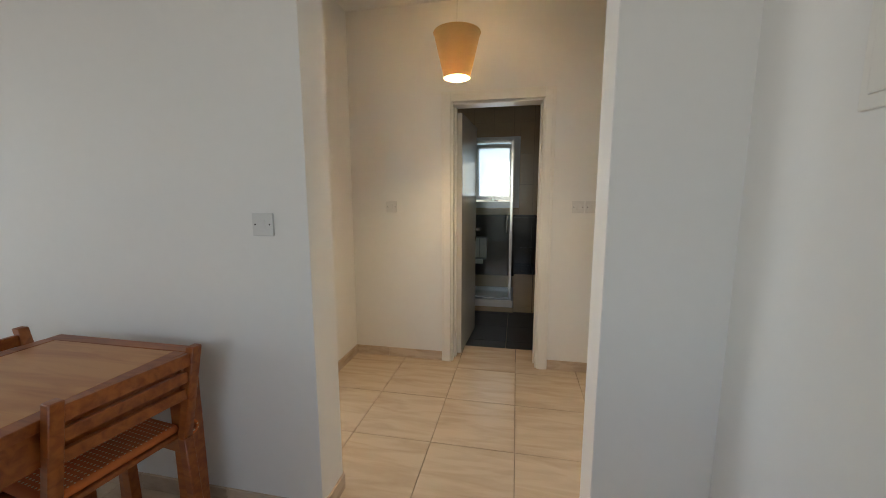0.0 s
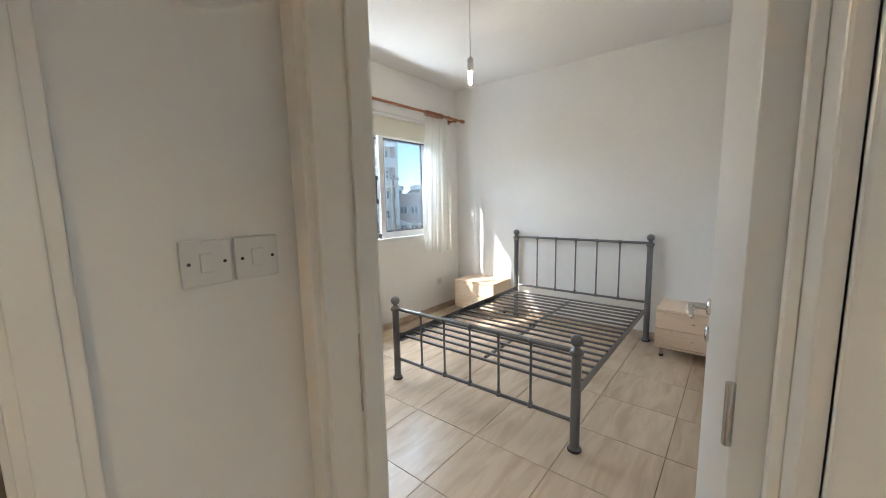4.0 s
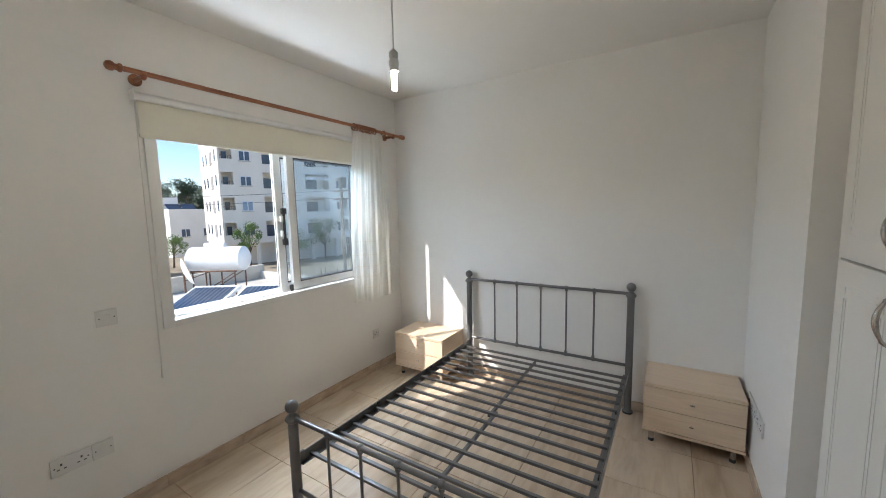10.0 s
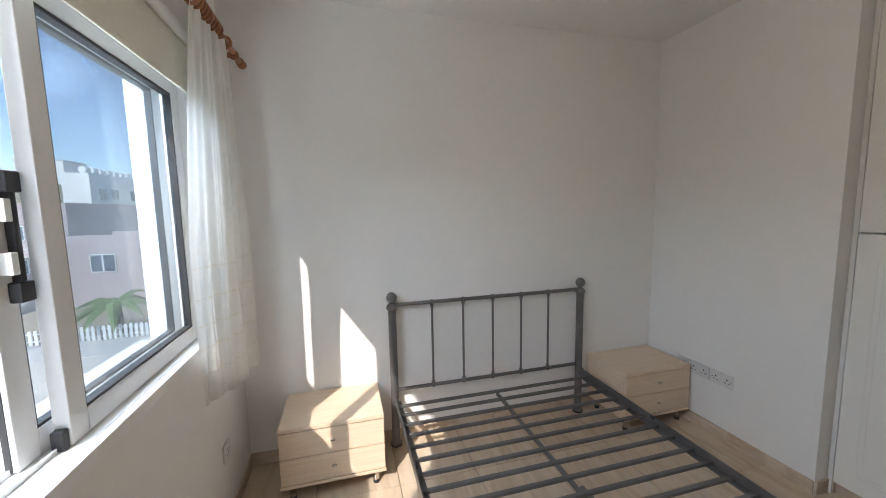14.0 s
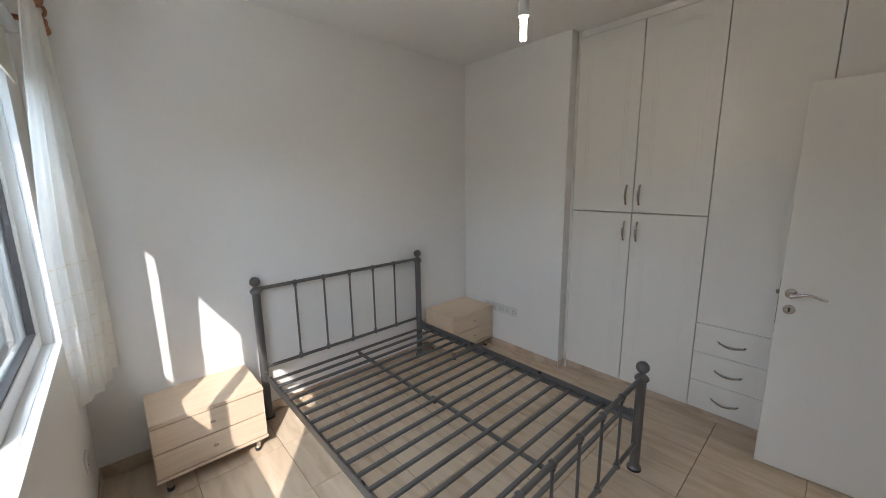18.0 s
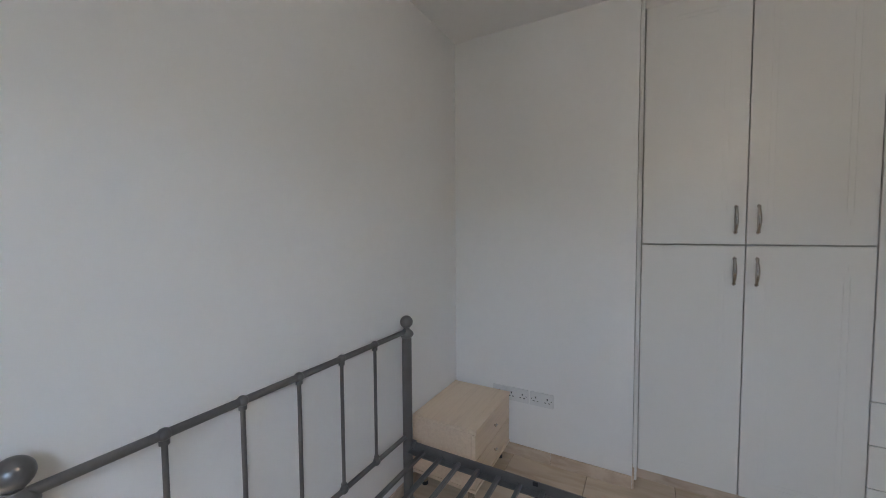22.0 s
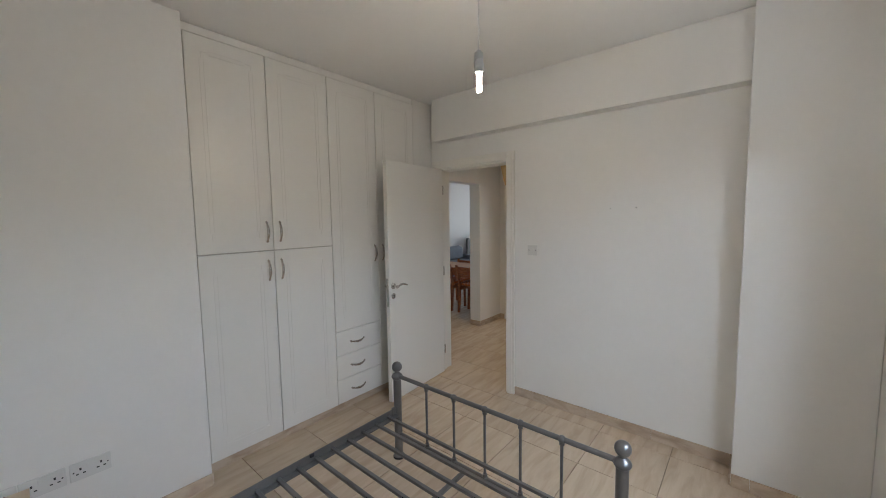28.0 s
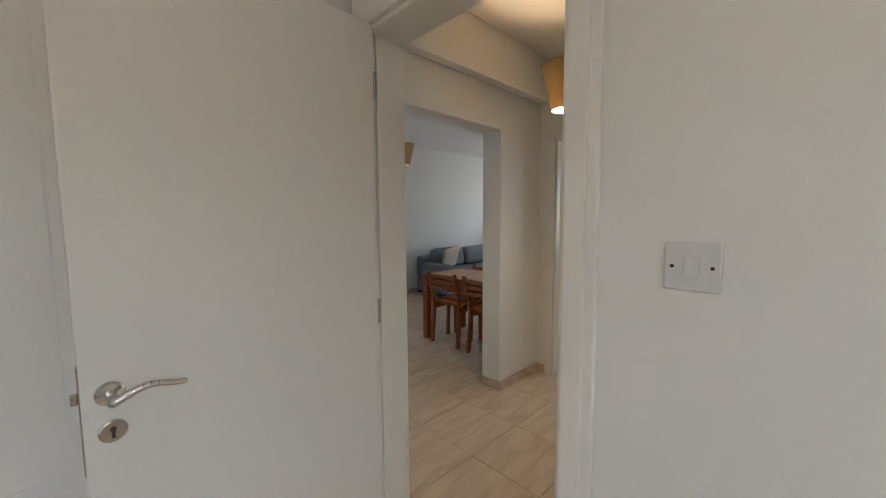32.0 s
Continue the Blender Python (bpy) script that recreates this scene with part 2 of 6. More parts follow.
# ---- building blocks ----


def box(bm, x0, y0, z0, x1, y1, z1, bevel=0.0):
    m = Matrix.LocRotScale(((x0 + x1) / 2, (y0 + y1) / 2, (z0 + z1) / 2), None, (abs(x1 - x0), abs(y1 - y0), abs(z1 - z0)))
    flat = bm.faces.layers.int.get("flat") or bm.faces.layers.int.new("flat")
    vs = bmesh.ops.create_cube(bm, size=1, matrix=m)["verts"]
    if bevel:
        es = list({e for v in vs for e in v.link_edges})
        r = bmesh.ops.bevel(bm, geom=es, offset=bevel, segments=2, affect="EDGES", profile=0.5)
        rounded = set(r["faces"])
        for f in {f for v in r["verts"] for f in v.link_faces} - rounded:
            f[flat] = 1                       # the six sides stay plane, only the rounded edges are smooth
    return bm


def rod(bm, a, b, r, r2=None, seg=14):
    """A round bar from a to b."""
    a, b = Vector(a), Vector(b)
    m = Matrix.Translation((a + b) / 2) @ (b - a).to_track_quat("Z", "Y").to_matrix().to_4x4()
    bmesh.ops.create_cone(bm, cap_ends=True, segments=seg, radius1=r, radius2=r if r2 is None else r2, depth=(b - a).length, matrix=m)
    return bm


def ball(bm, c, r, flat=1.0, seg=20):
    bmesh.ops.create_uvsphere(bm, u_segments=seg, v_segments=seg * 2 // 3, radius=r, matrix=Matrix.LocRotScale(c, None, (1, 1, flat)))
    return bm


def lathe(bm, x, y, profile, seg=20):
    """A turned piece about an upright axis; profile: radius, height."""
    rings = [[bm.verts.new((x + r * math.cos(a), y + r * math.sin(a), z)) for a in [math.tau * i / seg for i in range(seg)]] for r, z in profile]
    for p, q in zip(rings, rings[1:]):
        for i in range(seg):
            bm.faces.new((p[i], p[(i + 1) % seg], q[(i + 1) % seg], q[i]))
    bm.faces.new(rings[0][::-1])
    bm.faces.new(rings[-1])
    return bm


def mesh_of(name, bm, material, smooth=None):
    me = bpy.data.meshes.new(name)
    bmesh.ops.recalc_face_normals(bm, faces=bm.faces)
    if smooth is not None:
        flat = bm.faces.layers.int.get("flat")
        for f in bm.faces:
            f.smooth = not (flat and f[flat])
        for e in bm.edges:
            if len(e.link_faces) == 2 and e.calc_face_angle(0) > radians(smooth):
                e.smooth = False
    if bm.faces.layers.int.get("flat"):
        bm.faces.layers.int.remove(bm.faces.layers.int["flat"])
    bm.to_mesh(me)
    bm.free()
    me.materials.append(material)
    return me


def part(name, bm, material, parent=None, label="", smooth=None):
    base, up = Vector(), parent
    while up is not None:
        base, up = base + up.location, up.parent
    bm.transform(Matrix.Translation(-base))
    ob = new(name, mesh_of(name, bm, material, smooth))
    ob.parent = parent
    if label:
        ob["label"] = label
    return ob


def thing(name, label, category, group="", at=(0, 0, 0)):
    ob = new(name)
    ob.empty_display_size = 0.1
    ob.location = at
    return tagged(ob, label, category, group)


def setting(name, boxes, material, label="", bevel=0.0, category=""):
    bm = bmesh.new()
    for b in boxes:
        box(bm, *b, bevel)
    return tagged(part(name, bm, material), label, category or name.split("_")[0], kind="structure")


# ---- plan ----
XH, YW, XD, XF, YB = 4.40, 3.62, 1.185, 1.035, 1.56   # headboard wall, window wall, door wall (bedroom, hall side), bathroom wall
CEIL, PIER_X, PIER_Y, WARD_Y = 2.695, 3.305, 0.715, 0.632
XL, XLIV, YLIV = -0.90, -5.6, -3.35                    # hall's far wall, living room's balcony wall and sofa wall
WX0, WX1, WZ0, WZ1 = 2.262, 3.975, 0.961, 2.125           # bedroom window opening
DY0, DY1, DZ = 0.702, 1.513, 2.07                       # bedroom door opening
BX0, BX1, BZ = -0.100, 0.596, 2.012                     # bathroom door opening
PX0, PX1, PZ, PT = -0.338, 0.675, 2.045, 0.175          # opening from the living room to the hall

setting("floor", [(XLIV - 0.2, YLIV - 0.2, -0.15, 4.6, 1.60, -0.012), (-3.6, 1.6, -0.15, -1.0, 3.6, -0.012), (XD - 0.15, 1.6, -0.15, 4.6, 3.7, -0.012)], GROUT, "grout bed under cream marble-look floor tiles")
setting("floor_bathroom", [(-1.0, 1.60, -0.15, XF, 3.7, -0.014)], GROUT, "dark grout bed under the bathroom tiles")
setting("ceiling", [(XLIV - 0.2, YLIV - 0.2, CEIL, 4.6, 3.87, CEIL + 0.2)], CEIL_M, "plain white painted ceiling")
setting("wall_headboard", [(XH, 0.0, 0, XH + 0.2, YW, CEIL)], WALL, "plain white painted wall behind the bed")
setting("wall_window", [(XD - 0.15, YW, 0, WX0, YW + 0.25, CEIL), (WX1, YW, 0, XH + 0.2, YW + 0.25, CEIL), (WX0, YW, 0, WX1, YW + 0.25, WZ0), (WX0, YW, WZ1, WX1, YW + 0.25, CEIL)], WALL, "white painted outer wall with a wide window")
setting("wall_pier", [(PIER_X, 0.0, 0, XH, PIER_Y, CEIL)], WALL, "white painted wall beside the wardrobe")
setting("wall_behind_wardrobe", [(XD, -0.08, 0, PIER_X, 0.02, CEIL)], WALL, "white wall behind the wardrobe")
setting("wall_door", [(XF, 0.17, 0, XD, DY0, CEIL), (XF, DY1, 0, XD, YW, CEIL), (XF, DY0, DZ, XD, DY1, CEIL)], WALL, "white painted wall with the bedroom door")
setting("column", [(XD, 3.09, 0, 1.40, YW, CEIL)], WALL, "white plastered column in the bedroom corner", 0.004)
setting("beam", [(XD, 0.735, 2.305, 1.295, 3.09, CEIL)], WALL, "white plastered beam over the bedroom door", 0.004)
setting("wall_bathroom", [(XL - 0.15, YB, 0, BX0, YB + 0.13, CEIL), (BX1, YB, 0, XF, YB + 0.13, CEIL), (BX0, YB, BZ, BX1, YB + 0.13, CEIL)], WALL, "cream-white hall wall with the bathroom door")
setting("wall_partition", [(XLIV, 0, 0, PX0, PT, CEIL), (PX1, 0, 0, XF + 0.15, PT, CEIL), (PX0, 0, PZ, PX1, PT, CEIL)], WALL, "white partition with a wide opening into the hall", 0.003)
setting("beam_hall", [(XL, PT, 2.345, XF, PT + 0.075, CEIL)], WALL, "white plastered beam over the hall opening", 0.004)
setting("wall_hall", [(XL - 0.12, PT, 0, XL, 0.315, CEIL), (XL - 0.12, 1.03, 0, XL, YB, CEIL), (XL - 0.12, 0.315, DZ, XL, 1.03, CEIL)], WALL, "white hall wall with a door to another room")
setting("wall_living_side", [(XF, YLIV - 0.2, 0, XF + 0.15, 0.0, CEIL)], WALL, "white living room wall carrying the fuse box")
setting("wall_living_sofa", [(XLIV, YLIV - 0.2, 0, -0.6, YLIV, CEIL), (0.8, YLIV - 0.2, 0, XF, YLIV, CEIL), (-0.6, YLIV - 0.2, 2.2, 0.8, YLIV, CEIL), (-0.6, YLIV - 0.2, 0, 0.8, YLIV, 1.0)], WALL, "white living room wall behind the sofa")
setting("wall_living_balcony", [(XLIV - 0.2, YLIV - 0.2, 0, XLIV, -2.9, CEIL), (XLIV - 0.2, -0.5, 0, XLIV, 0.175, CEIL), (XLIV - 0.2, -2.9, 2.4, XLIV, -0.5, CEIL)], WALL, "white living room wall with a balcony opening")
setting("wall_second_bedroom", [(-3.4, 3.4, 0, XL - 0.15, YW, CEIL), (-3.5, 0.175, 0, -3.36, 0.7, CEIL), (-3.5, 2.1, 0, -3.36, YW, CEIL), (-3.5, 0.7, 0, -3.36, 2.1, 0.9), (-3.5, 0.7, 2.1, -3.36, 2.1, CEIL)], WALL, "white walls of the second bedroom")
# unseen slab, side wall and floor, added to block the sun from the living room
setting("balcony_canopy", [(-8.2, -3.6, 2.42, -5.82, 0.4, 2.6), (-8.2, 0.22, 0, -5.82, 0.4, 2.419), (-8.2, -3.6, -0.15, -5.82, 0.4, -0.012)], WALL, "unseen white balcony slab and side wall added to shade the living room", category="wall")

# ---- doors ----


def door_frame(name, label, side, w0, w1, top, f0, f1, axis):
    """A painted frame lining an opening w0..w1, top high, in a wall from f0 to f1; axis: the way that the wall runs."""
    fr = thing(name, label, "door frame")
    fr["kind"] = "structure"

    def put(pname, a0, a1, b0, b1, z0, z1, bev=0.004):
        bm = bmesh.new()
        if axis == "x":
            box(bm, a0, b0, z0, a1, b1, z1, bev)
        else:
            box(bm, b0, a0, z0, b1, a1, z1, bev)
        return part(pname, bm, TRIM, fr, smooth=40)
    t = 0.028
    put("jamb", w0, w0 + t, f0 - 0.004, f1 + 0.004, 0, top)
    put("jamb", w1 - t, w1, f0 - 0.004, f1 + 0.004, 0, top)
    put("head", w0 + t, w1 - t, f0 - 0.004, f1 + 0.004, top - t, top)
    mid = (f0 + f1) / 2 + side * 0.03
    put("stop", w0 + t, w0 + t + 0.012, mid - 0.02, mid + 0.02, 0, top - t, 0.002)
    put("stop", w1 - t - 0.012, w1 - t, mid - 0.02, mid + 0.02, 0, top - t, 0.002)
    for a, b in ((f0 - 0.018, f0), (f1, f1 + 0.018)):
        for w, o in ((0.072, 0.0), (0.050, 0.005)):   # stepped architrave
            a2, b2 = (a - o, b) if a < f0 else (a, b + o)
            put("architrave", w0 - w + 0.012, w0 + 0.012, a2, b2, 0, top + w - 0.012)
            put("architrave", w1 - 0.012, w1 + w - 0.012, a2, b2, 0, top + w - 0.012)
            put("architrave", w0 + 0.012, w1 - 0.012, a2, b2, top - 0.012, top + w - 0.012)
    return fr


def lever(parent, x, y, z, out, way, pz=0.0):
    """A bent lever handle on a round rose with a keyhole rose under it; out: the side (+y or -y), way: where the lever points."""
    h = part("handle", lathe_y(bmesh.new(), x, y, z, out, [(0.026, 0), (0.026, 0.006), (0.022, 0.010), (0.010, 0.012), (0.010, 0.045)]), CHROME, parent, "brushed steel lever handle", 35)
    bm, last = bmesh.new(), None
    for i in range(11):
        u = i / 10
        p = (x + way * (0.125 * u), y + out * (0.045 + 0.008 * math.sin(u * 3)), z + 0.010 * math.sin(u * 5.4 - 0.9) + 0.008 * u)
        if last:
            rod(bm, last, p, 0.0095 - 0.003 * (i - 1) / 10, 0.0095 - 0.003 * i / 10, 12)
        last = p
    ball(bm, last, 0.0066, seg=12)
    ball(bm, (x, y + out * 0.045, z - 0.007), 0.011, seg=12)
    part("lever", bm, CHROME, h, smooth=50)
    k = part("keyhole_rose", lathe_y(bmesh.new(), x, y, z - 0.085, out, [(0.025, 0), (0.025, 0.006), (0.021, 0.009)]), CHROME, parent, "brushed steel keyhole rose", 35)
    bm = bmesh.new()
    box(bm, x - 0.003, y + out * 0.0085, z - 0.099, x + 0.003, y + out * 0.0100, z - 0.080)
    rod(bm, (x, y + out * 0.0085, z - 0.079), (x, y + out * 0.0102, z - 0.079), 0.0055)
    part("keyhole", bm, BLACK, k)


def lathe_y(bm, x, y, z, out, profile, seg=24):
    """A turned piece about a level axis along y; profile: radius, height off the face."""
    lathe(bm, 0, 0, profile, seg)
    bm.transform(Matrix.Translation((x, y, z)) @ Matrix.Rotation(radians(-90 * out), 4, "X"))
    return bm


def door_leaf(label, width, height, paint=DOOR):
    """A flush leaf, hinge at the origin, running along +x, 4 cm thick in -y."""
    d = thing("door", label, "door")
    bm = box(bmesh.new(), 0.004, -0.04, 0.008, width, 0, height, 0.0025)
    part("leaf", bm, paint, d, smooth=40)
    for out, y in ((1, 0.0), (-1, -0.04)):
        lever(d, width - 0.046, y, 1.008, out, -1)
    bm = box(bmesh.new(), width - 0.0005, -0.031, 0.835, width + 0.0025, -0.009, 1.075)
    pl = part("latch_plate", bm, CHROME, d, "steel latch plate")
    part("latch", box(bmesh.new(), width + 0.0025, -0.026, 0.995, width + 0.014, -0.012, 1.018, 0.002), CHROME, pl)
    for z in (0.2, 1.0, 1.8):
        part("hinge", rod(bmesh.new(), (0.0, 0.004, z), (0.0, 0.004, z + 0.09), 0.006, seg=10), CHROME, d, "small steel hinge", 40)
    return d


door_frame("door_frame_bedroom", "cream painted wooden bedroom door frame", 1, DY0, DY1, DZ, XF, XD, "y")
strike = tagged(part("strike_plate", box(bmesh.new(), 1.115, DY1 - 0.0305, 0.83, 1.145, DY1 - 0.0275, 1.03), CHROME), "steel strike plate let into the door frame", "strike plate")
for z in (0.975, 0.87):
    part("slot", box(bmesh.new(), 1.123, DY1 - 0.0315, z - 0.02, 1.138, DY1 - 0.029, z + 0.02), BLACK, strike)
leaf = door_leaf("white flush bedroom door standing open against the wardrobe", 0.785, 2.048)
leaf.matrix_basis = pose(XD + 0.012, 0.776, 0, 0, 0, 4.6)

door_frame("door_frame_bathroom", "cream painted wooden bathroom door frame", 1, BX0, BX1, BZ, YB, YB + 0.13, "x")
leaf = door_leaf("white glossy bathroom door standing open inward", 0.64, 1.955, mat("glossy_door_paint", (0.66, 0.64, 0.59), 0.04, vary=0.01, scale=2, coat=0.6))
leaf.matrix_basis = pose(BX0 + 0.034, YB + 0.135, 0, 0, 0, 86)

door_frame("door_frame_hall", "cream painted door frame to the second bedroom", -1, 0.315, 1.03, DZ - 0.03, XL - 0.12, XL, "y")
leaf = door_leaf("white door standing open into the second bedroom", 0.66, 1.98)
leaf.matrix_basis = pose(XL - 0.125, 0.345, 0, 0, 0, 174)

# ---- wardrobe ----


def bow_handle(parent, x, y, z, upright):
    """A bowed pull, swept as one tube with thick waist and rounded ends."""
    bm, n, seg, rings = bmesh.new(), 16, 10, []
    for i in range(n + 1):
        u = i / n * 2 - 1
        r = 0.0035 + 0.0040 * math.cos(u * math.pi / 2) + (0.0035 if abs(u) > 0.86 else 0.0)
        r *= 0.25 if i in (0, n) else 1.0
        a, o = 0.074 * u, 0.026 * (1 - u * u) + 0.004
        c = Vector((0, o, a)) if upright else Vector((a, o, -0.012 * (1 - u * u)))
        w = (Vector((1, 0, 0)), Vector((0, 1, 0))) if upright else (Vector((0, 0, 1)), Vector((0, 1, 0)))
        rings.append([bm.verts.new(Vector((x, y, z)) + c + w[0] * r * 1.25 * math.cos(math.tau * k / seg) + w[1] * r * math.sin(math.tau * k / seg)) for k in range(seg)])
    for p, q in zip(rings, rings[1:]):
        for k in range(seg):
            bm.faces.new((p[k], p[(k + 1) % seg], q[(k + 1) % seg], q[k]))
    bm.faces.new(rings[0])
    bm.faces.new(rings[-1])
    return part("handle", bm, BRONZE, parent, "polished pewter bow handle", 60)


def routed(parent, x0, x1, z0, z1, y):
    """Double moulded line that frames a wardrobe door, stepped at the corners."""
    bm, w, p = bmesh.new(), 0.0040, 0.0022
    for k in (0.075, 0.097):
        c = 0.075 + 0.055
        box(bm, x0 + c, y, z0 + k, x1 - c, y + p, z0 + k + w)
        box(bm, x0 + c, y, z1 - k - w, x1 - c, y + p, z1 - k)
        box(bm, x0 + k, y, z0 + c, x0 + k + w, y + p, z1 - c)
        box(bm, x1 - k - w, y, z0 + c, x1 - k, y + p, z1 - c)
    for cx, s in ((x0, 1), (x1, -1)):
        for cz, q in ((z0, 1), (z1, -1)):
            a, b = cx + s * 0.118, cz + q * 0.118
            box(bm, *sorted_box(cx + s * 0.085, cz + q * 0.085, a, cz + q * 0.0885, y, p))
            box(bm, *sorted_box(cx + s * 0.085, cz + q * 0.085, cx + s * 0.0885, b, y, p))
    part("moulding", bm, LAM, parent)


def sorted_box(xa, za, xb, zb, y, p):
    return min(xa, xb), y, min(za, zb), max(xa, xb), y + p, max(za, zb)


COLS = [3.280, 2.825, 2.370, 1.912, 1.452]
ZT, ZM, ZB = 2.640, 1.368, 0.078
ward = thing("wardrobe", "white fitted wardrobe with moulded doors and pewter handles", "wardrobe", at=(2.37, 0.33, 0))
part("body", box(bmesh.new(), 1.45, 0.03, ZB, 3.30, WARD_Y - 0.022, ZT + 0.008), GAP, ward, "body in a grey that adds shade to the gaps between the doors")
part("plinth", box(bmesh.new(), XD + 0.002, 0.10, 0, 3.30, WARD_Y - 0.045, ZB - 0.003), SKIRT, ward, "tiled recessed plinth")
part("top_panel", box(bmesh.new(), XD + 0.07, WARD_Y - 0.035, ZT + 0.006, 3.303, WARD_Y - 0.012, CEIL - 0.002, 0.002), LAM, ward)
part("filler_panel", box(bmesh.new(), XD + 0.002, WARD_Y - 0.03, 0.0, 1.449, WARD_Y - 0.004, CEIL - 0.003, 0.002), LAM, ward)
part("filler_panel", box(bmesh.new(), 3.283, WARD_Y - 0.03, 0.0, 3.303, WARD_Y - 0.006, CEIL - 0.003, 0.002), LAM, ward)
GAPW = 0.0022
for i in range(4):
    x1, x0 = COLS[i] - GAPW, COLS[i + 1] + GAPW
    spans = [(ZM + 0.004, ZT), (ZB, ZM - 0.004)] if i < 2 else [(0.676, ZT)] if i == 2 else [(ZB, ZT)]
    for z0, z1 in spans:
        d = part("door", box(bmesh.new(), x0, WARD_Y - 0.020, z0, x1, WARD_Y, z1, 0.003), LAM, ward, smooth=40)
        routed(d, x0, x1, z0, z1, WARD_Y - 0.0006)
        hx = x0 + 0.042 if i in (0, 2) else x1 - 0.042
        if i < 2:
            hz = 1.495 if z0 > 1 else 1.236
        else:
            hz = 1.28
        bow_handle(d, hx, WARD_Y, hz, True)
    if i == 2:
        for k in range(3):
            z1 = 0.672 - k * 0.1985
            d = part("drawer", box(bmesh.new(), x0, WARD_Y - 0.020, z1 - 0.1955, x1, WARD_Y, z1, 0.003), LAM, ward, smooth=40)
            bow_handle(d, (x0 + x1) / 2 + 0.03, WARD_Y, z1 - 0.095, False)

# ---- bed ----
BXF, BXH, BYA, BYB = 2.425, 4.345, 1.395, 2.750
bed = thing("bed_frame", "grey metal double bed frame without a mattress, bare slats", "bed", at=((BXF + BXH) / 2, (BYA + BYB) / 2, 0))


def bed_post(x, y, top):
    p = [(0.033, 0.0), (0.036, 0.004), (0.036, 0.016), (0.031, 0.022), (0.0255, 0.030), (0.0255, top - 0.082), (0.030, top - 0.078), (0.036, top - 0.068), (0.037, top - 0.062),
         (0.032, top - 0.052), (0.026, top - 0.046), (0.018, top - 0.040), (0.015, top - 0.034), (0.017, top - 0.030)]
    post = part("post", lathe(bmesh.new(), x, y, p, 24), STEEL, bed, smooth=38)
    part("finial", ball(bmesh.new(), (x, y, top), 0.0335, seg=24), STEEL, post, "round metal ball finial", 80)
    part("foot_cap", lathe(bmesh.new(), x, y, [(0.037, 0.0), (0.0375, 0.003), (0.0375, 0.011), (0.0365, 0.013)], 24), BLACK, post, smooth=38)


for x, top in ((BXF, 0.613), (BXH, 0.977)):
    for y in (BYA, BYB):
        bed_post(x, y, top)
for x, zt, zb in ((BXF, 0.553, 0.165), (BXH, 0.928, 0.372)):
    part("top_rail", rod(bmesh.new(), (x, BYA, zt), (x, BYB, zt), 0.0125), STEEL, bed, smooth=40)
    part("lower_rail", rod(bmesh.new(), (x, BYA, zb), (x, BYB, zb), 0.0115), STEEL, bed, smooth=40)
    for i in range(1, 6):
        y = (BYA + BYB) / 2 + (i - 3) * 0.2105
        bar = part("bar", rod(bmesh.new(), (x, y, zb), (x, y, zt), 0.0075), STEEL, bed, smooth=40)
        for z in (zt, zb):
            bm = ball(bmesh.new(), (x, y, z), 0.0185, 0.92, 14)
            lathe(bm, x, y, [(0.0125, z - 0.026), (0.0125, z - 0.012)] if z == zt else [(0.0125, z + 0.012), (0.0125, z + 0.026)], 14)
            part("knuckle", bm, STEEL, bar, smooth=50)
ZR = 0.318
for y, s in ((BYA, 1), (BYB, -1)):
    bm = bmesh.new()
    box(bm, BXF + 0.02, y - 0.003, ZR - 0.022, BXH - 0.02, y + 0.003, ZR + 0.028, 0.001)
    box(bm, BXF + 0.02, y + s * 0.003 if s > 0 else y - 0.036, ZR - 0.022, BXH - 0.02, y + 0.036 if s > 0 else y - 0.003, ZR - 0.016, 0.001)
    part("side_rail", bm, STEEL, bed, "angle-section metal side rail")
    for x in (BXF + 0.03, BXH - 0.03):
        br = part("bracket", box(bmesh.new(), x - 0.022, y - 0.006, ZR - 0.030, x + 0.022, y + 0.006, ZR + 0.036, 0.002), STEEL, bed)
        for z in (-0.01, 0.018):
            part("bolt", rod(bmesh.new(), (x, y - 0.011, ZR + z), (x, y + 0.011, ZR + z), 0.006, seg=6), STEEL, br)
    for x in (BXF + 0.62, BXF + 1.24):
        part("clip", box(bmesh.new(), x - 0.012, y + s * 0.004, ZR + 0.012, x + 0.012, y + s * 0.012, ZR + 0.030, 0.002), BLACK, bed, "small black rail clip")
NSLAT = 18
for i in range(NSLAT):
    x = 2.515 + i * 0.1015
    part("slat", box(bmesh.new(), x - 0.0095, BYA + 0.006, ZR - 0.013, x + 0.0095, BYB - 0.006, ZR + 0.003, 0.002), STEEL, bed, smooth=40)
ym = (BYA + BYB) / 2
for xa, xb, o in ((BXF + 0.16, BXF + 0.96, -0.012), (BXF + 0.90, BXH - 0.10, 0.012)):
    part("support_bar", box(bmesh.new(), xa, ym + o - 0.010, ZR - 0.034, xb, ym + o + 0.010, ZR - 0.017, 0.002), STEEL, bed, "lengthwise support bar under the slats")

# ---- bedside cabinets ----


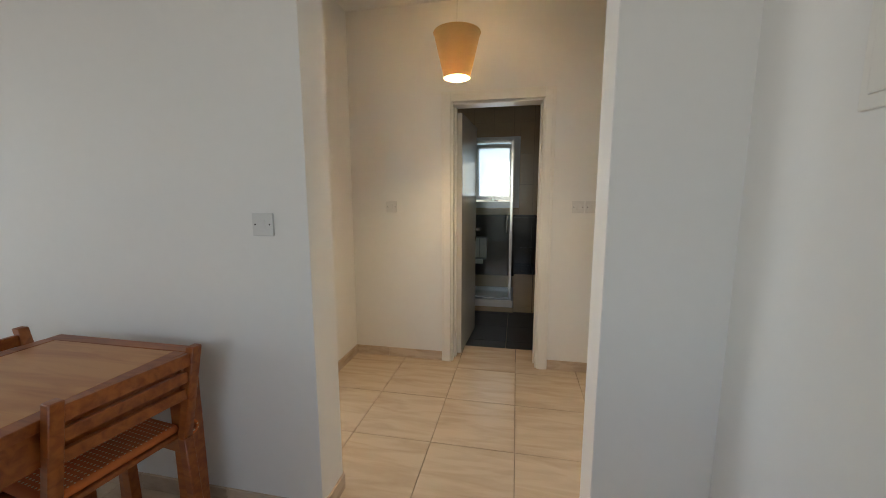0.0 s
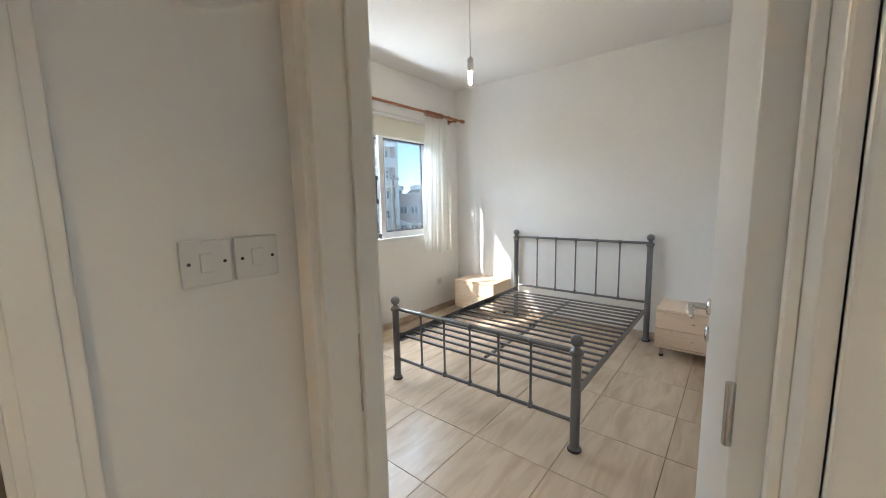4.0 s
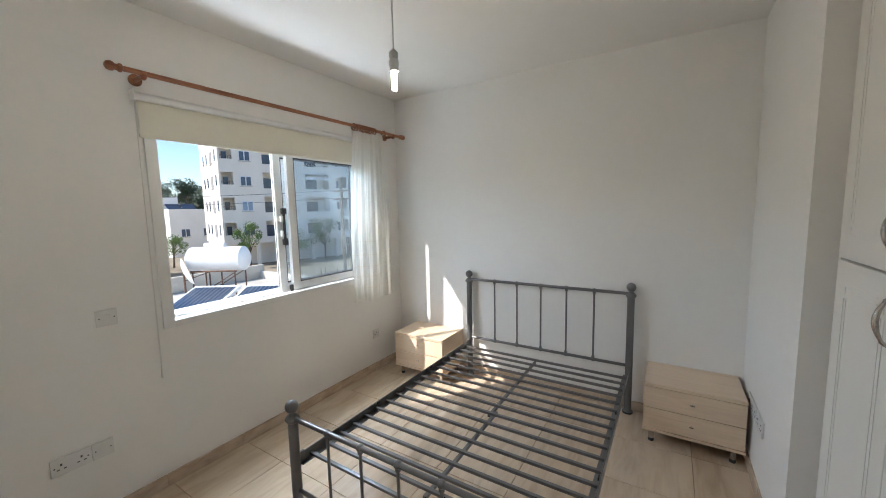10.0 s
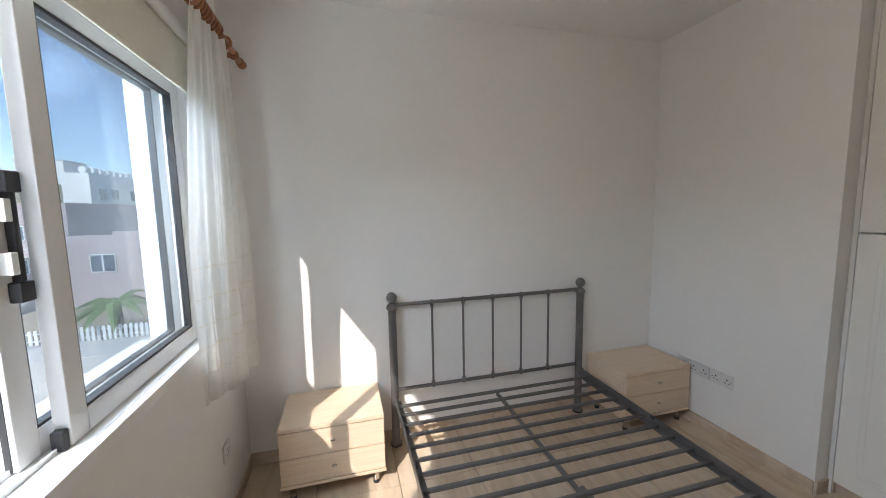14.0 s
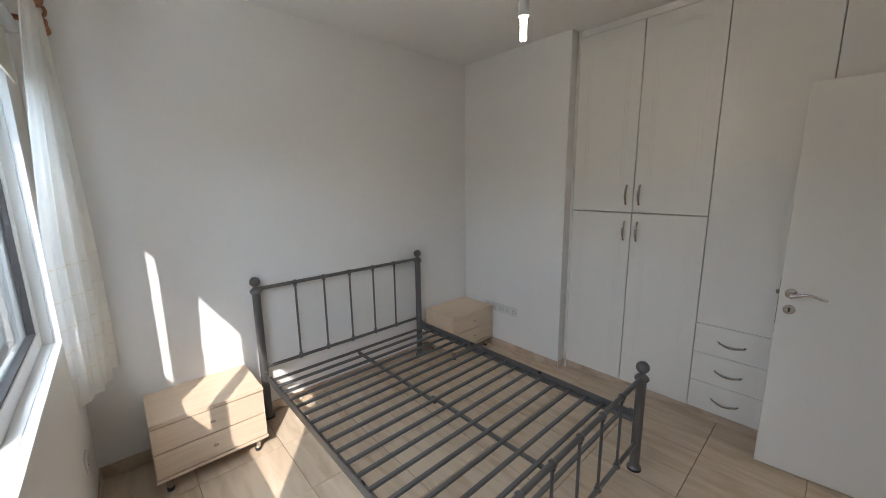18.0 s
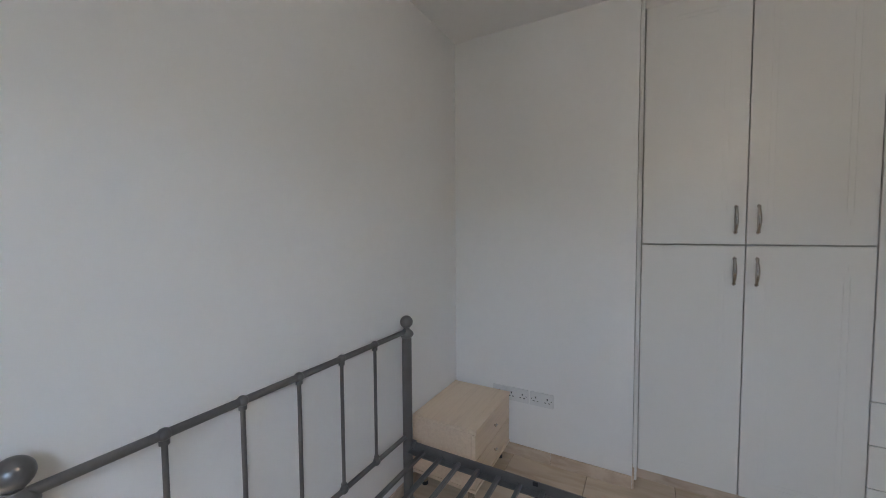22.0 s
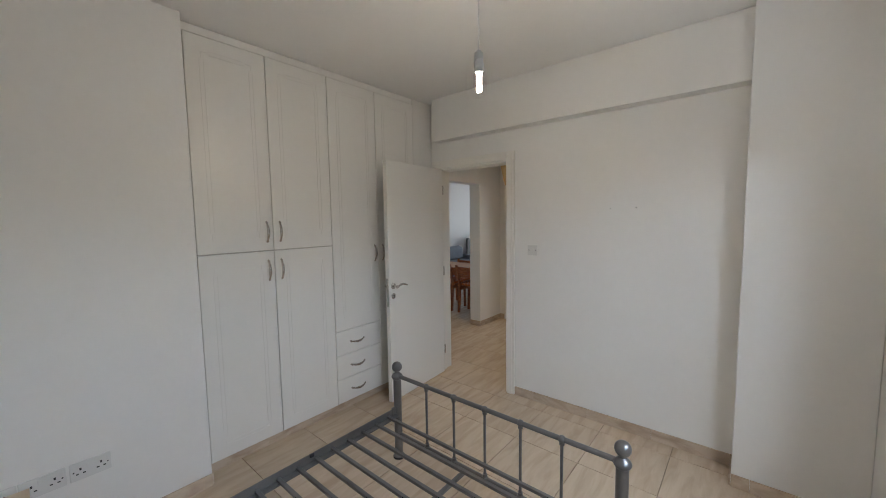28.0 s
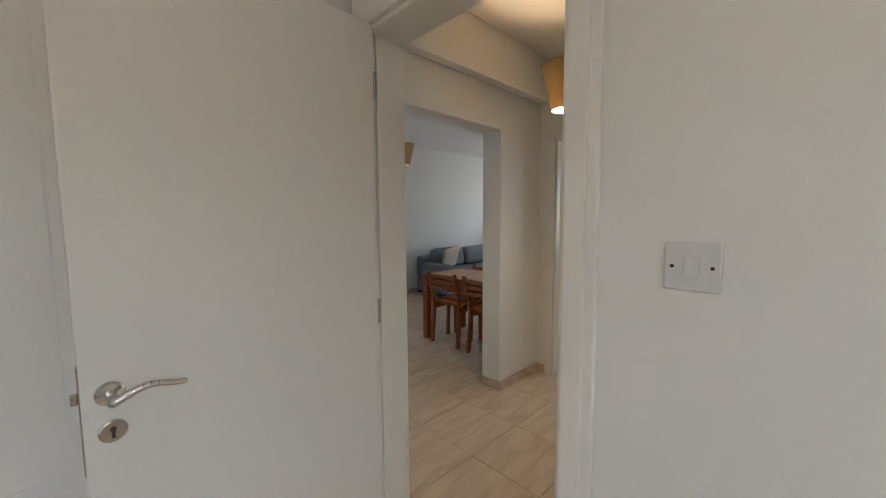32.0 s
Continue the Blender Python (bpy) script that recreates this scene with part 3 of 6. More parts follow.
def bedside(label):
    n = thing("bedside_cabinet", label, "bedside cabinet", "pair of bedside cabinets")
    w, d, z0, z1 = 0.268, 0.385, 0.092, 0.418     # half width along y, depth along +x from the front
    part("top", box(bmesh.new(), -0.006, -w, z1 - 0.019, d, w, z1, 0.0015), BEECH, n, smooth=40)
    part("side", box(bmesh.new(), 0.019, -w, z0 + 0.014, d, -w + 0.018, z1 - 0.0195, 0.001), BEECH, n)
    part("side", box(bmesh.new(), 0.019, w - 0.018, z0 + 0.014, d, w, z1 - 0.0195, 0.001), BEECH, n)
    part("base", box(bmesh.new(), -0.004, -w - 0.004, z0 - 0.004, d, w + 0.004, z0 + 0.012, 0.0015), BEECH, n, smooth=40)
    part("back", box(bmesh.new(), d - 0.012, -w + 0.019, z0 + 0.013, d - 0.002, w - 0.019, z1 - 0.020), BEECH, n)
    part("carcass", box(bmesh.new(), 0.022, -w + 0.019, z0 + 0.013, d - 0.013, w - 0.019, z1 - 0.021), GAP, n)
    h = (z1 - 0.021 - z0 - 0.020) / 2
    for k in range(2):
        za = z0 + 0.018 + k * (h + 0.0015)
        f = part("drawer", box(bmesh.new(), -0.001, -w + 0.001, za, 0.018, w - 0.001, za + h - 0.004, 0.0012), BEECH, n, smooth=40)
        bm = rod(bmesh.new(), (-0.001, 0, za + h * 0.52), (-0.014, 0, za + h * 0.52), 0.004, seg=10)
        rod(bm, (-0.014, -0.012, za + h * 0.52), (-0.014, 0.012, za + h * 0.52), 0.005, seg=10)
        part("knob", bm, CHROME, f, "small steel knob", 50)
    for x in (0.045, d - 0.05):
        for y in (-w + 0.05, w - 0.05):
            leg = part("leg", rod(bmesh.new(), (x, y, 0.020), (x, y, z0 - 0.004), 0.0165, seg=20), CHROME, n, "short round steel leg", 40)
            part("foot", rod(bmesh.new(), (x, y, 0.0), (x, y, 0.020), 0.0175, 0.018, seg=20), BLACK, leg, "", 40)
    return n


n1 = bedside("pale beech bedside cabinet with two drawers, in the sun")
n1.matrix_basis = pose(4.008, 3.122, 0)
n2 = copy_thing(n1, pose(4.010, 1.008, 0))
tagged(n2, "pale beech bedside cabinet with two drawers beside the sockets")

# ---- window ----
win = thing("window_1", "white aluminium sliding window, one sash slid open", "window", at=(3.06, YW + 0.06, WZ0))
win["kind"] = "structure"
FY0, FY1 = YW - 0.014, YW + 0.140
FX0, FX1, FZ0, FZ1 = WX0 - 0.028, WX1 + 0.012, WZ0 - 0.028, WZ1 - 0.002
for a in ((FX0, FZ0, FX0 + 0.058, FZ1), (FX1 - 0.058, FZ0, FX1, FZ1), (FX0 + 0.058, FZ0, FX1 - 0.058, FZ0 + 0.038), (FX0 + 0.058, FZ1 - 0.055, FX1 - 0.058, FZ1)):
    part("window_frame", box(bmesh.new(), a[0], FY0, a[1], a[2], YW + 0.012, a[3], 0.003), ALU, win, smooth=40)
    b = (max(a[0], WX0 + 0.001), max(a[1], WZ0 + 0.001), min(a[2], WX1 - 0.001), min(a[3], WZ1 - 0.001))
    part("window_frame", box(bmesh.new(), b[0], YW + 0.012, b[1], b[2], FY1, b[3], 0.002), ALU, win, smooth=40)
for y in (YW + 0.060, YW + 0.104):
    part("track", box(bmesh.new(), FX0 + 0.059, y, FZ0 + 0.038, FX1 - 0.059, y + 0.004, FZ0 + 0.050), ALU, win)


def sash(x0, x1, y0, y1, label):
    s = part("sash", bmesh.new(), ALU, win, label)
    z0, z1, w = FZ0 + 0.040, FZ1 - 0.057, 0.062
    bm = bmesh.new()
    for a in ((x0, z0, x0 + w, z1), (x1 - w, z0, x1, z1), (x0 + w, z0, x1 - w, z0 + w), (x0 + w, z1 - w, x1 - w, z1)):
        box(bm, a[0], y0, a[1], a[2], y1, a[3], 0.003)
    part("sash_frame", bm, ALU, s, smooth=40)
    bm = bmesh.new()
    for a in ((x0 + w, z0 + w, x0 + w + 0.007, z1 - w), (x1 - w - 0.007, z0 + w, x1 - w, z1 - w), (x0 + w, z0 + w, x1 - w, z0 + w + 0.008), (x0 + w, z1 - w - 0.010, x1 - w, z1 - w)):
        box(bm, a[0], y0 + 0.004, a[1], a[2], y1 - 0.004, a[3])
    part("gasket", bm, BLACK, s)
    ym_ = (y0 + y1) / 2
    g = part("pane", box(bmesh.new(), x0 + w, ym_ - 0.002, z0 + w, x1 - w, ym_ + 0.002, z1 - w), PANE, s, "slightly dusty glass pane")
    g.visible_shadow = False
    return s


s1 = sash(3.134, FX1 - 0.052, YW + 0.043, YW + 0.078, "closed white sliding sash")
s2 = sash(3.052, FX1 - 0.095, YW + 0.090, YW + 0.122, "white sliding sash slid open behind the other")
bm = box(bmesh.new(), 3.102, YW + 0.072, 1.344, 3.118, YW + 0.090, 1.618, 0.003)
box(bm, 3.088, YW + 0.066, 1.572, 3.128, YW + 0.090, 1.618, 0.004)
box(bm, 3.088, YW + 0.066, 1.334, 3.128, YW + 0.090, 1.380, 0.004)
lt = part("latch", bm, BLACK, s2, "black window latch with pale sliders", 40)
for z in (1.534, 1.421):
    part("slider", box(bmesh.new(), 3.076, YW + 0.066, z - 0.024, 3.094, YW + 0.089, z + 0.024, 0.002), ALU, lt)
part("brush_seal", box(bmesh.new(), 3.0505, YW + 0.100, FZ0 + 0.042, 3.0519, YW + 0.112, FZ1 - 0.06), BLACK, s2)
part("stopper", box(bmesh.new(), 3.111, YW + 0.046, FZ0 + 0.0385, 3.133, YW + 0.072, FZ0 + 0.088, 0.004), BLACK, win, "small black stopper")
part("window_sill", box(bmesh.new(), WX0 + 0.001, YW + 0.141, WZ0 - 0.02, WX1 - 0.001, YW + 0.30, WZ0 + 0.004, 0.003), mat("marble_sill", (0.62, 0.58, 0.52), 0.4, vary=0.15, scale=8), win, "outer stone sill")

# ---- blind, rod and curtain ----
blind = thing("roller_blind", "cream roller blind, rolled most of the way up", "blind", at=(2.97, YW - 0.045, 1.99))
BL0, BL1 = 2.200, 4.045
part("cassette", rod(bmesh.new(), (BL0, YW - 0.040, 2.212), (BL1, YW - 0.040, 2.212), 0.021, seg=18), ALU, blind, "white roller tube", 40)
part("cloth", box(bmesh.new(), BL0 + 0.015, YW - 0.024, 2.012, BL1 - 0.015, YW - 0.0225, 2.212), BLIND, blind)
part("bottom_bar", box(bmesh.new(), BL0 + 0.012, YW - 0.027, 2.000, BL1 - 0.012, YW - 0.019, 2.020, 0.003), BLIND, blind)
for x in (BL0 - 0.008, BL1 + 0.001):
    part("bracket", box(bmesh.new(), x, YW - 0.066, 2.186, x + 0.007, YW, 2.240, 0.002), ALU, blind)
for o in (0.0, 0.012):
    part("pull_cord", rod(bmesh.new(), (BL0 - 0.006, YW - 0.030 - o, 0.72 + o), (BL0 - 0.004, YW - 0.050, 2.18), 0.0016, seg=6), PLATE, blind, "thin white pull cord")
part("cord_weight", rod(bmesh.new(), (BL0 - 0.006, YW - 0.034, 0.665), (BL0 - 0.006, YW - 0.034, 0.735), 0.0055, 0.003, seg=10), PLATE, blind, "small white cord end")

YR, ZRD = YW - 0.115, 2.312
crod = thing("curtain_rod", "turned cherry-brown wooden curtain rod with wooden rings", "curtain rod", at=(3.2, YR, ZRD))
part("pole", rod(bmesh.new(), (2.135, YR, ZRD), (4.335, YR, ZRD), 0.0135, seg=20), RODWOOD, crod, smooth=40)
for x, s in ((2.135, -1), (4.335, 1)):
    bm = lathe(bmesh.new(), 0, 0, [(0.014, -0.005), (0.021, 0.0), (0.021, 0.010), (0.015, 0.016), (0.015, 0.026), (0.022, 0.034), (0.0235, 0.044), (0.020, 0.056), (0.010, 0.064)], 20)
    bm.transform(Matrix.Translation((x, YR, ZRD)) @ Matrix.Rotation(radians(90 * s), 4, "Y"))
    part("finial", bm, RODWOOD, crod, "turned wooden finial", 38)
for x in (2.225, 4.225):
    bm = rod(bmesh.new(), (x, YW, ZRD - 0.012), (x, YR, ZRD - 0.012), 0.013, seg=14)
    rod(bm, (x, YW, ZRD - 0.012), (x, YW - 0.012, ZRD - 0.012), 0.030, seg=18)
    bmesh.ops.create_uvsphere(bm, u_segments=14, v_segments=10, radius=0.024, matrix=Matrix.LocRotScale((x, YR, ZRD - 0.010), None, (0.6, 1, 1)))
    part("bracket", bm, RODWOOD, crod, "wooden wall bracket", 45)


def torus(bm, c, ring, r, m, seg=20, sub=8):
    vs = [[bm.verts.new(Vector(c) + m @ Vector(((ring + r * math.cos(b)) * math.cos(a), (ring + r * math.cos(b)) * math.sin(a), r * math.sin(b)))) for b in [math.tau * j / sub for j in range(sub)]] for a in [math.tau * i / seg for i in range(seg)]]
    for i in range(seg):
        for j in range(sub):
            bm.faces.new((vs[i][j], vs[(i + 1) % seg][j], vs[(i + 1) % seg][(j + 1) % sub], vs[i][(j + 1) % sub]))
    return bm


for i in range(11):
    x = 3.702 + i * 0.028 if i < 10 else 4.085
    turn_ = Matrix.Rotation(radians(90), 3, "Y") @ Matrix.Rotation(radians(random.uniform(-9, 9)), 3, "X")
    part("ring", torus(bmesh.new(), (x, YR, ZRD - 0.010), 0.0260, 0.0066, turn_), RODWOOD, crod, "", 60)

curt = thing("curtain", "cream cotton curtain gathered at the window's end", "curtain", at=(3.87, YR, 0.75))
bm = bmesh.new()
NU, NV = 90, 60
grid = []
for j in range(NV + 1):
    v = j / NV
    row = []
    for i in range(NU + 1):
        u = i / NU
        x = 3.690 - 0.010 * min(1.0, v * 3) + u * (0.385 + 0.004 * min(1.0, v * 3)) + 0.008 * v * math.sin(5 * u + 2)
        amp = 0.012 + 0.012 * v
        lean = min(1.0, 1.7 * v) ** 0.8
        slant = 0.066 - 0.112 * u ** 0.9
        y = YR + lean * slant + amp * (0.35 + 0.65 * u) * min(1.0, 0.15 + (1 - u) / 0.14) * math.sin(u * 27 + 1.4 * math.sin(3 * v)) + 0.005 * math.sin(u * 71 + v * 2)
        low = 0.752 + 0.008 * math.sin(u * 9) + 0.045 * max(0.0, u - 0.5)
        z = 2.288 - v * (2.288 - low) + (0.006 * math.sin(u * 60) if j == 0 else 0)
        row.append(bm.verts.new((x, y, z)))
    grid.append(row)
for j in range(NV):
    for i in range(NU):
        bm.faces.new((grid[j][i], grid[j][i + 1], grid[j + 1][i + 1], grid[j + 1][i]))
rows_co = [[p_.co.copy() for p_ in r_] for r_ in grid]
part("drape", bm, CURTAIN, curt, smooth=180)
HEM = cloth("drawn_thread_band", (0.76, 0.70, 0.58), 0.5)
for v in (0.64, 0.72, 0.79, 0.85, 0.92):                  # bands of drawn-thread work near the hem
    bm, f = bmesh.new(), v * NV
    j = int(f)
    for i in range(NU):
        if i % 3:
            q = [g.lerp(h, f - j) for g, h in ((rows_co[j][i], rows_co[j + 1][i]), (rows_co[j][i + 1], rows_co[j + 1][i + 1]))]
            for o in (-0.0012, 0.0012):
                bm.faces.new([bm.verts.new(p_ + Vector((0, o, dz))) for p_, dz in ((q[0], -0.003), (q[1], -0.003), (q[1], 0.003), (q[0], 0.003))])
    part("embroidered_band", bm, HEM, curt, "band of drawn-thread embroidery")["kind"] = "stuff"

# ---- bare bulb ----
PXY = (2.660, 2.207)
pend = thing("pendant_bulb", "bare stick bulb on a white flex and ceiling rose", "pendant light", at=(PXY[0], PXY[1], CEIL))
part("ceiling_rose", lathe(bmesh.new(), *PXY, [(0.040, CEIL), (0.041, CEIL - 0.012), (0.030, CEIL - 0.026), (0.012, CEIL - 0.032), (0.006, CEIL - 0.045)][::-1]), PLATE, pend, smooth=40)
part("flex", rod(bmesh.new(), (*PXY, 2.262), (*PXY, CEIL - 0.04), 0.0032, seg=8), PLATE, pend, smooth=60)
part("lamp_holder", lathe(bmesh.new(), *PXY, [(0.019, 2.196), (0.0205, 2.200), (0.0205, 2.222), (0.017, 2.224), (0.017, 2.228), (0.0195, 2.230), (0.019, 2.256), (0.010, 2.266)]), PLATE, pend, "white plastic lamp holder", 35)
bulb = part("bulb", lathe(bmesh.new(), *PXY, [(0.010, 2.176), (0.0185, 2.178), (0.0195, 2.190), (0.018, 2.1955)]), PLATE, pend, "lit stick-type energy saving bulb", 35)
bm = bmesh.new()
for k in range(3):
    a = math.tau * k / 3
    rod(bm, (PXY[0] + 0.0066 * math.cos(a), PXY[1] + 0.0066 * math.sin(a), 2.104), (PXY[0] + 0.0066 * math.cos(a), PXY[1] + 0.0066 * math.sin(a), 2.176), 0.0053, seg=12)
    ball(bm, (PXY[0] + 0.0066 * math.cos(a), PXY[1] + 0.0066 * math.sin(a), 2.104), 0.0053, seg=12)
part("tube", bm, glowing("lit_tube", (1.0, 0.86, 0.66), 205), bulb, "glowing tube", 60)

# ---- switches and sockets ----


def plate(kind, label, m, w=0.086, gangs=1):
    """A wall plate in the xz plane that faces -y; kinds: switch, socket, blank, tv."""
    p = thing("light_switch" if kind == "switch" else "wall_socket", label, "switch" if kind == "switch" else "socket")
    part("plate", box(bmesh.new(), -w / 2, -0.010, -0.043, w / 2, 0, 0.043, 0.003), PLATE, p, smooth=40)
    for s in (-1, 1):
        part("screw", rod(bmesh.new(), (s * (w / 2 - 0.013), -0.0090, 0), (s * (w / 2 - 0.013), -0.0106, 0), 0.0034, seg=10), BLACK, p, "dark screw")
    if kind == "switch":
        part("rocker", box(bmesh.new(), -0.012, -0.0125, -0.018, 0.012, -0.008, 0.018, 0.002), PLATE, p, smooth=40)
    elif kind == "socket":
        for g in range(gangs):
            cx = (g - (gangs - 1) / 2) * 0.072
            for px, pz, hw, hh in ((0, 0.010, 0.0036, 0.0058), (-0.012, -0.012, 0.0050, 0.0030), (0.012, -0.012, 0.0050, 0.0030)):
                part("slot", box(bmesh.new(), cx + px - hw, -0.0104, pz - hh, cx + px + hw, -0.008, pz + hh), BLACK, p)
            part("rocker", box(bmesh.new(), cx + 0.020 if gangs > 1 else 0.020, -0.0115, 0.012, (cx if gangs > 1 else 0) + 0.030, -0.008, 0.030, 0.0015), PLATE, p)
    elif kind == "tv":
        part("jack", rod(bmesh.new(), (0, -0.008, 0), (0, -0.013, 0), 0.007, seg=14), CHROME, p)
    elif kind == "isolator":
        part("rocker", box(bmesh.new(), -0.010, -0.0135, -0.014, 0.010, -0.008, 0.014, 0.002), mat("red_switch", (0.25, 0.02, 0.015), 0.4), p, "dark red rocker")
    p.matrix_basis = m
    return p


plate("switch", "white single light switch beside the bedroom door", pose(XD, 1.738, 1.295, 0, 0, 90))
for dx in (0.830, 0.922):
    plate("switch", "white light switch beside the bathroom door", pose(dx + 0.003, YB, 1.239))
plate("switch", "white light switch on the hall wall", pose(-0.564, YB, 1.236))
plate("switch", "white light switch above the dining table", pose(-0.520, 0.0, 1.207))
plate("switch", "white single switch beside the window", pose(1.994, YW, 1.066))
plate("socket", "white double wall socket near the skirting", pose(1.800, YW, 0.392), 0.146, 2)
plate("switch", "white blank-and-switch plate beside the sockets", pose(1.918, YW, 0.392))
plate("socket", "white single socket below the curtain", pose(3.985, YW, 0.372))
plate("isolator", "white plate with a red switch beside the cabinet", pose(4.082, PIER_Y, 0.398, 0, 0, 180))
plate("socket", "white double socket over the bedside cabinet", pose(3.963, PIER_Y, 0.398, 0, 0, 180), 0.146, 2)
plate("socket", "white double socket beside the bedside cabinet", pose(3.807, PIER_Y, 0.398, 0, 0, 180), 0.146, 2)
for y, z in ((2.341, 1.622), (2.510, 1.625)):
    tagged(part("nail", rod(bmesh.new(), (XD - 0.01, y, z), (XD + 0.012, y, z - 0.001), 0.003, seg=8), BLACK), "small dark nail stuck in the white wall", "nail")

# ---- floor tiles and skirting ----
TS, TX, TY = 0.445, -0.022, 1.000


def tile_mesh(name, size, material, t=0.014):
    return mesh_of(name, box(bmesh.new(), -size / 2, -size / 2, -t, size / 2, size / 2, 0, 0.0012), material)


floor_ob = bpy.data.objects["floor"]
tile_me = tile_mesh("tile", TS - 0.0035, TILE)
rooms = [(XLIV, YLIV, XF, 0.1), (XL, 0.0, XF + 0.2, YB + 0.04), (XD - 0.1, 0.55, XH, YW), (-3.4, 0.1, XL, 3.4)]
seen_tiles = set()
for x0, y0, x1, y1 in rooms:
    for i in range(-12, 12):
        for j in range(-12, 8):
            cx, cy = TX + (i + 0.5) * TS, TY + (j + 0.5) * TS
            if (i, j) in seen_tiles or cx + TS / 2 < x0 or cx - TS / 2 > x1 or cy + TS / 2 < y0 or cy - TS / 2 > y1:
                continue
            if cy > YB + 0.15 and -1.0 < cx < XF:
                continue
            if cx < XL - 0.4 and cy > 0.4 and cx < -1.9:
                continue
            seen_tiles.add((i, j))
            o = new("tile", tile_me)
            o.parent = floor_ob
            k = (i * 5 + j * 3) % 2
            o.matrix_basis = Matrix.Translation((cx, cy, random.uniform(-0.0004, 0.0004))) @ Matrix.Rotation(radians(180 * k), 4, "Z")


def skirting(name, pts, label="cream marble-look tiled skirting"):
    """Skirting tiles along the walls through pts, the room on the left of the way."""
    sk = tagged(thing(name, label, "skirting"), kind="structure")
    for (xa, ya), (xb, yb) in zip(pts, pts[1:]):
        way = Vector((xb - xa, yb - ya, 0))
        ln = way.length
        way.normalize()
        side = Vector((-way.y, way.x, 0))
        s = 0.0
        while s < ln - 0.002:
            e = min(s + TS, ln)
            bm = box(bmesh.new(), s + 0.001, 0, 0, e - 0.001, 0.010, 0.074, 0.0015)
            bm.transform(Matrix(((way.x, side.x, 0, xa), (way.y, side.y, 0, ya), (0, 0, 1, 0), (0, 0, 0, 1))))
            part("skirting_tile", bm, SKIRT, sk)
            s = e


skirting("baseboard_bedroom", [(PIER_X, WARD_Y - 0.04), (PIER_X, PIER_Y), (XH, PIER_Y), (XH, YW), (1.40, YW), (1.40, 3.09), (XD, 3.09), (XD, DY1 + 0.062)])
skirting("baseboard_hall", [(XF - 0.024, YB), (BX1 + 0.062, YB)])
skirting("baseboard_hall_wall", [(BX0 - 0.062, YB), (XL, YB), (XL, 1.03 + 0.062)])
skirting("baseboard_partition", [(XL, 0.255), (XL, PT), (PX0, PT), (PX0, 0.0), (XLIV, 0.0)])
skirting("baseboard_stub", [(XF, 0.0), (PX1, 0.0), (PX1, PT), (XF, PT), (XF, DY0 - 0.062)])
skirting("baseboard_living", [(XLIV, YLIV), (XF, YLIV), (XF, 0.0)])

# ---- bathroom ----
DARKTILE = mat("dark_brown_wall_tile", (0.024, 0.016, 0.012), 0.24, vary=0.35, scale=3, bump=0.04, bscale=12)
BEIGETILE = mat("beige_wall_tile", (0.48, 0.365, 0.235), 0.25, vary=0.08, scale=2.5, bump=0.03, bscale=10)
BLACKFLOOR = mat("charcoal_floor_tile", (0.020, 0.019, 0.021), 0.42, vary=0.35, scale=4, bump=0.06, bscale=30, spec=0.35)
CERAMIC = mat("white_ceramic", (0.82, 0.81, 0.78), 0.10, vary=0.01, scale=2)
BATHGROUT = mat("dark_grout", (0.10, 0.085, 0.07), 0.9, vary=0.1)
FROST = cloth("frosted_glass", (0.86, 0.90, 0.92), 0.75)
SHOWERGLASS = glass("shower_glass", (0.92, 0.96, 0.96), 0.0, 0.0)
BW0, BW1, BZ0, BZ1 = -0.20, 0.40, 1.21, 2.04
YT = YW - 0.012                                          # face of the bathroom's wall tiles
wb = setting("wall_bathroom_window", [(XL - 0.15, YW, 0, BW0, YW + 0.25, CEIL), (BW1, YW, 0, XF, YW + 0.25, CEIL), (BW0, YW, 0, BW1, YW + 0.25, BZ0), (BW0, YW, BZ1, BW1, YW + 0.25, CEIL)], BATHGROUT, "tiled bathroom wall with a small window")
ws = setting("wall_bathroom_side", [(XL - 0.15, YB + 0.13, 0, XL, YW, CEIL)], BATHGROUT, "tiled bathroom side wall")
wc = setting("column_bathroom", [(0.74, 3.38, 0, XF, YW, CEIL)], BATHGROUT, "tiled bathroom column")
tile_cache = {}


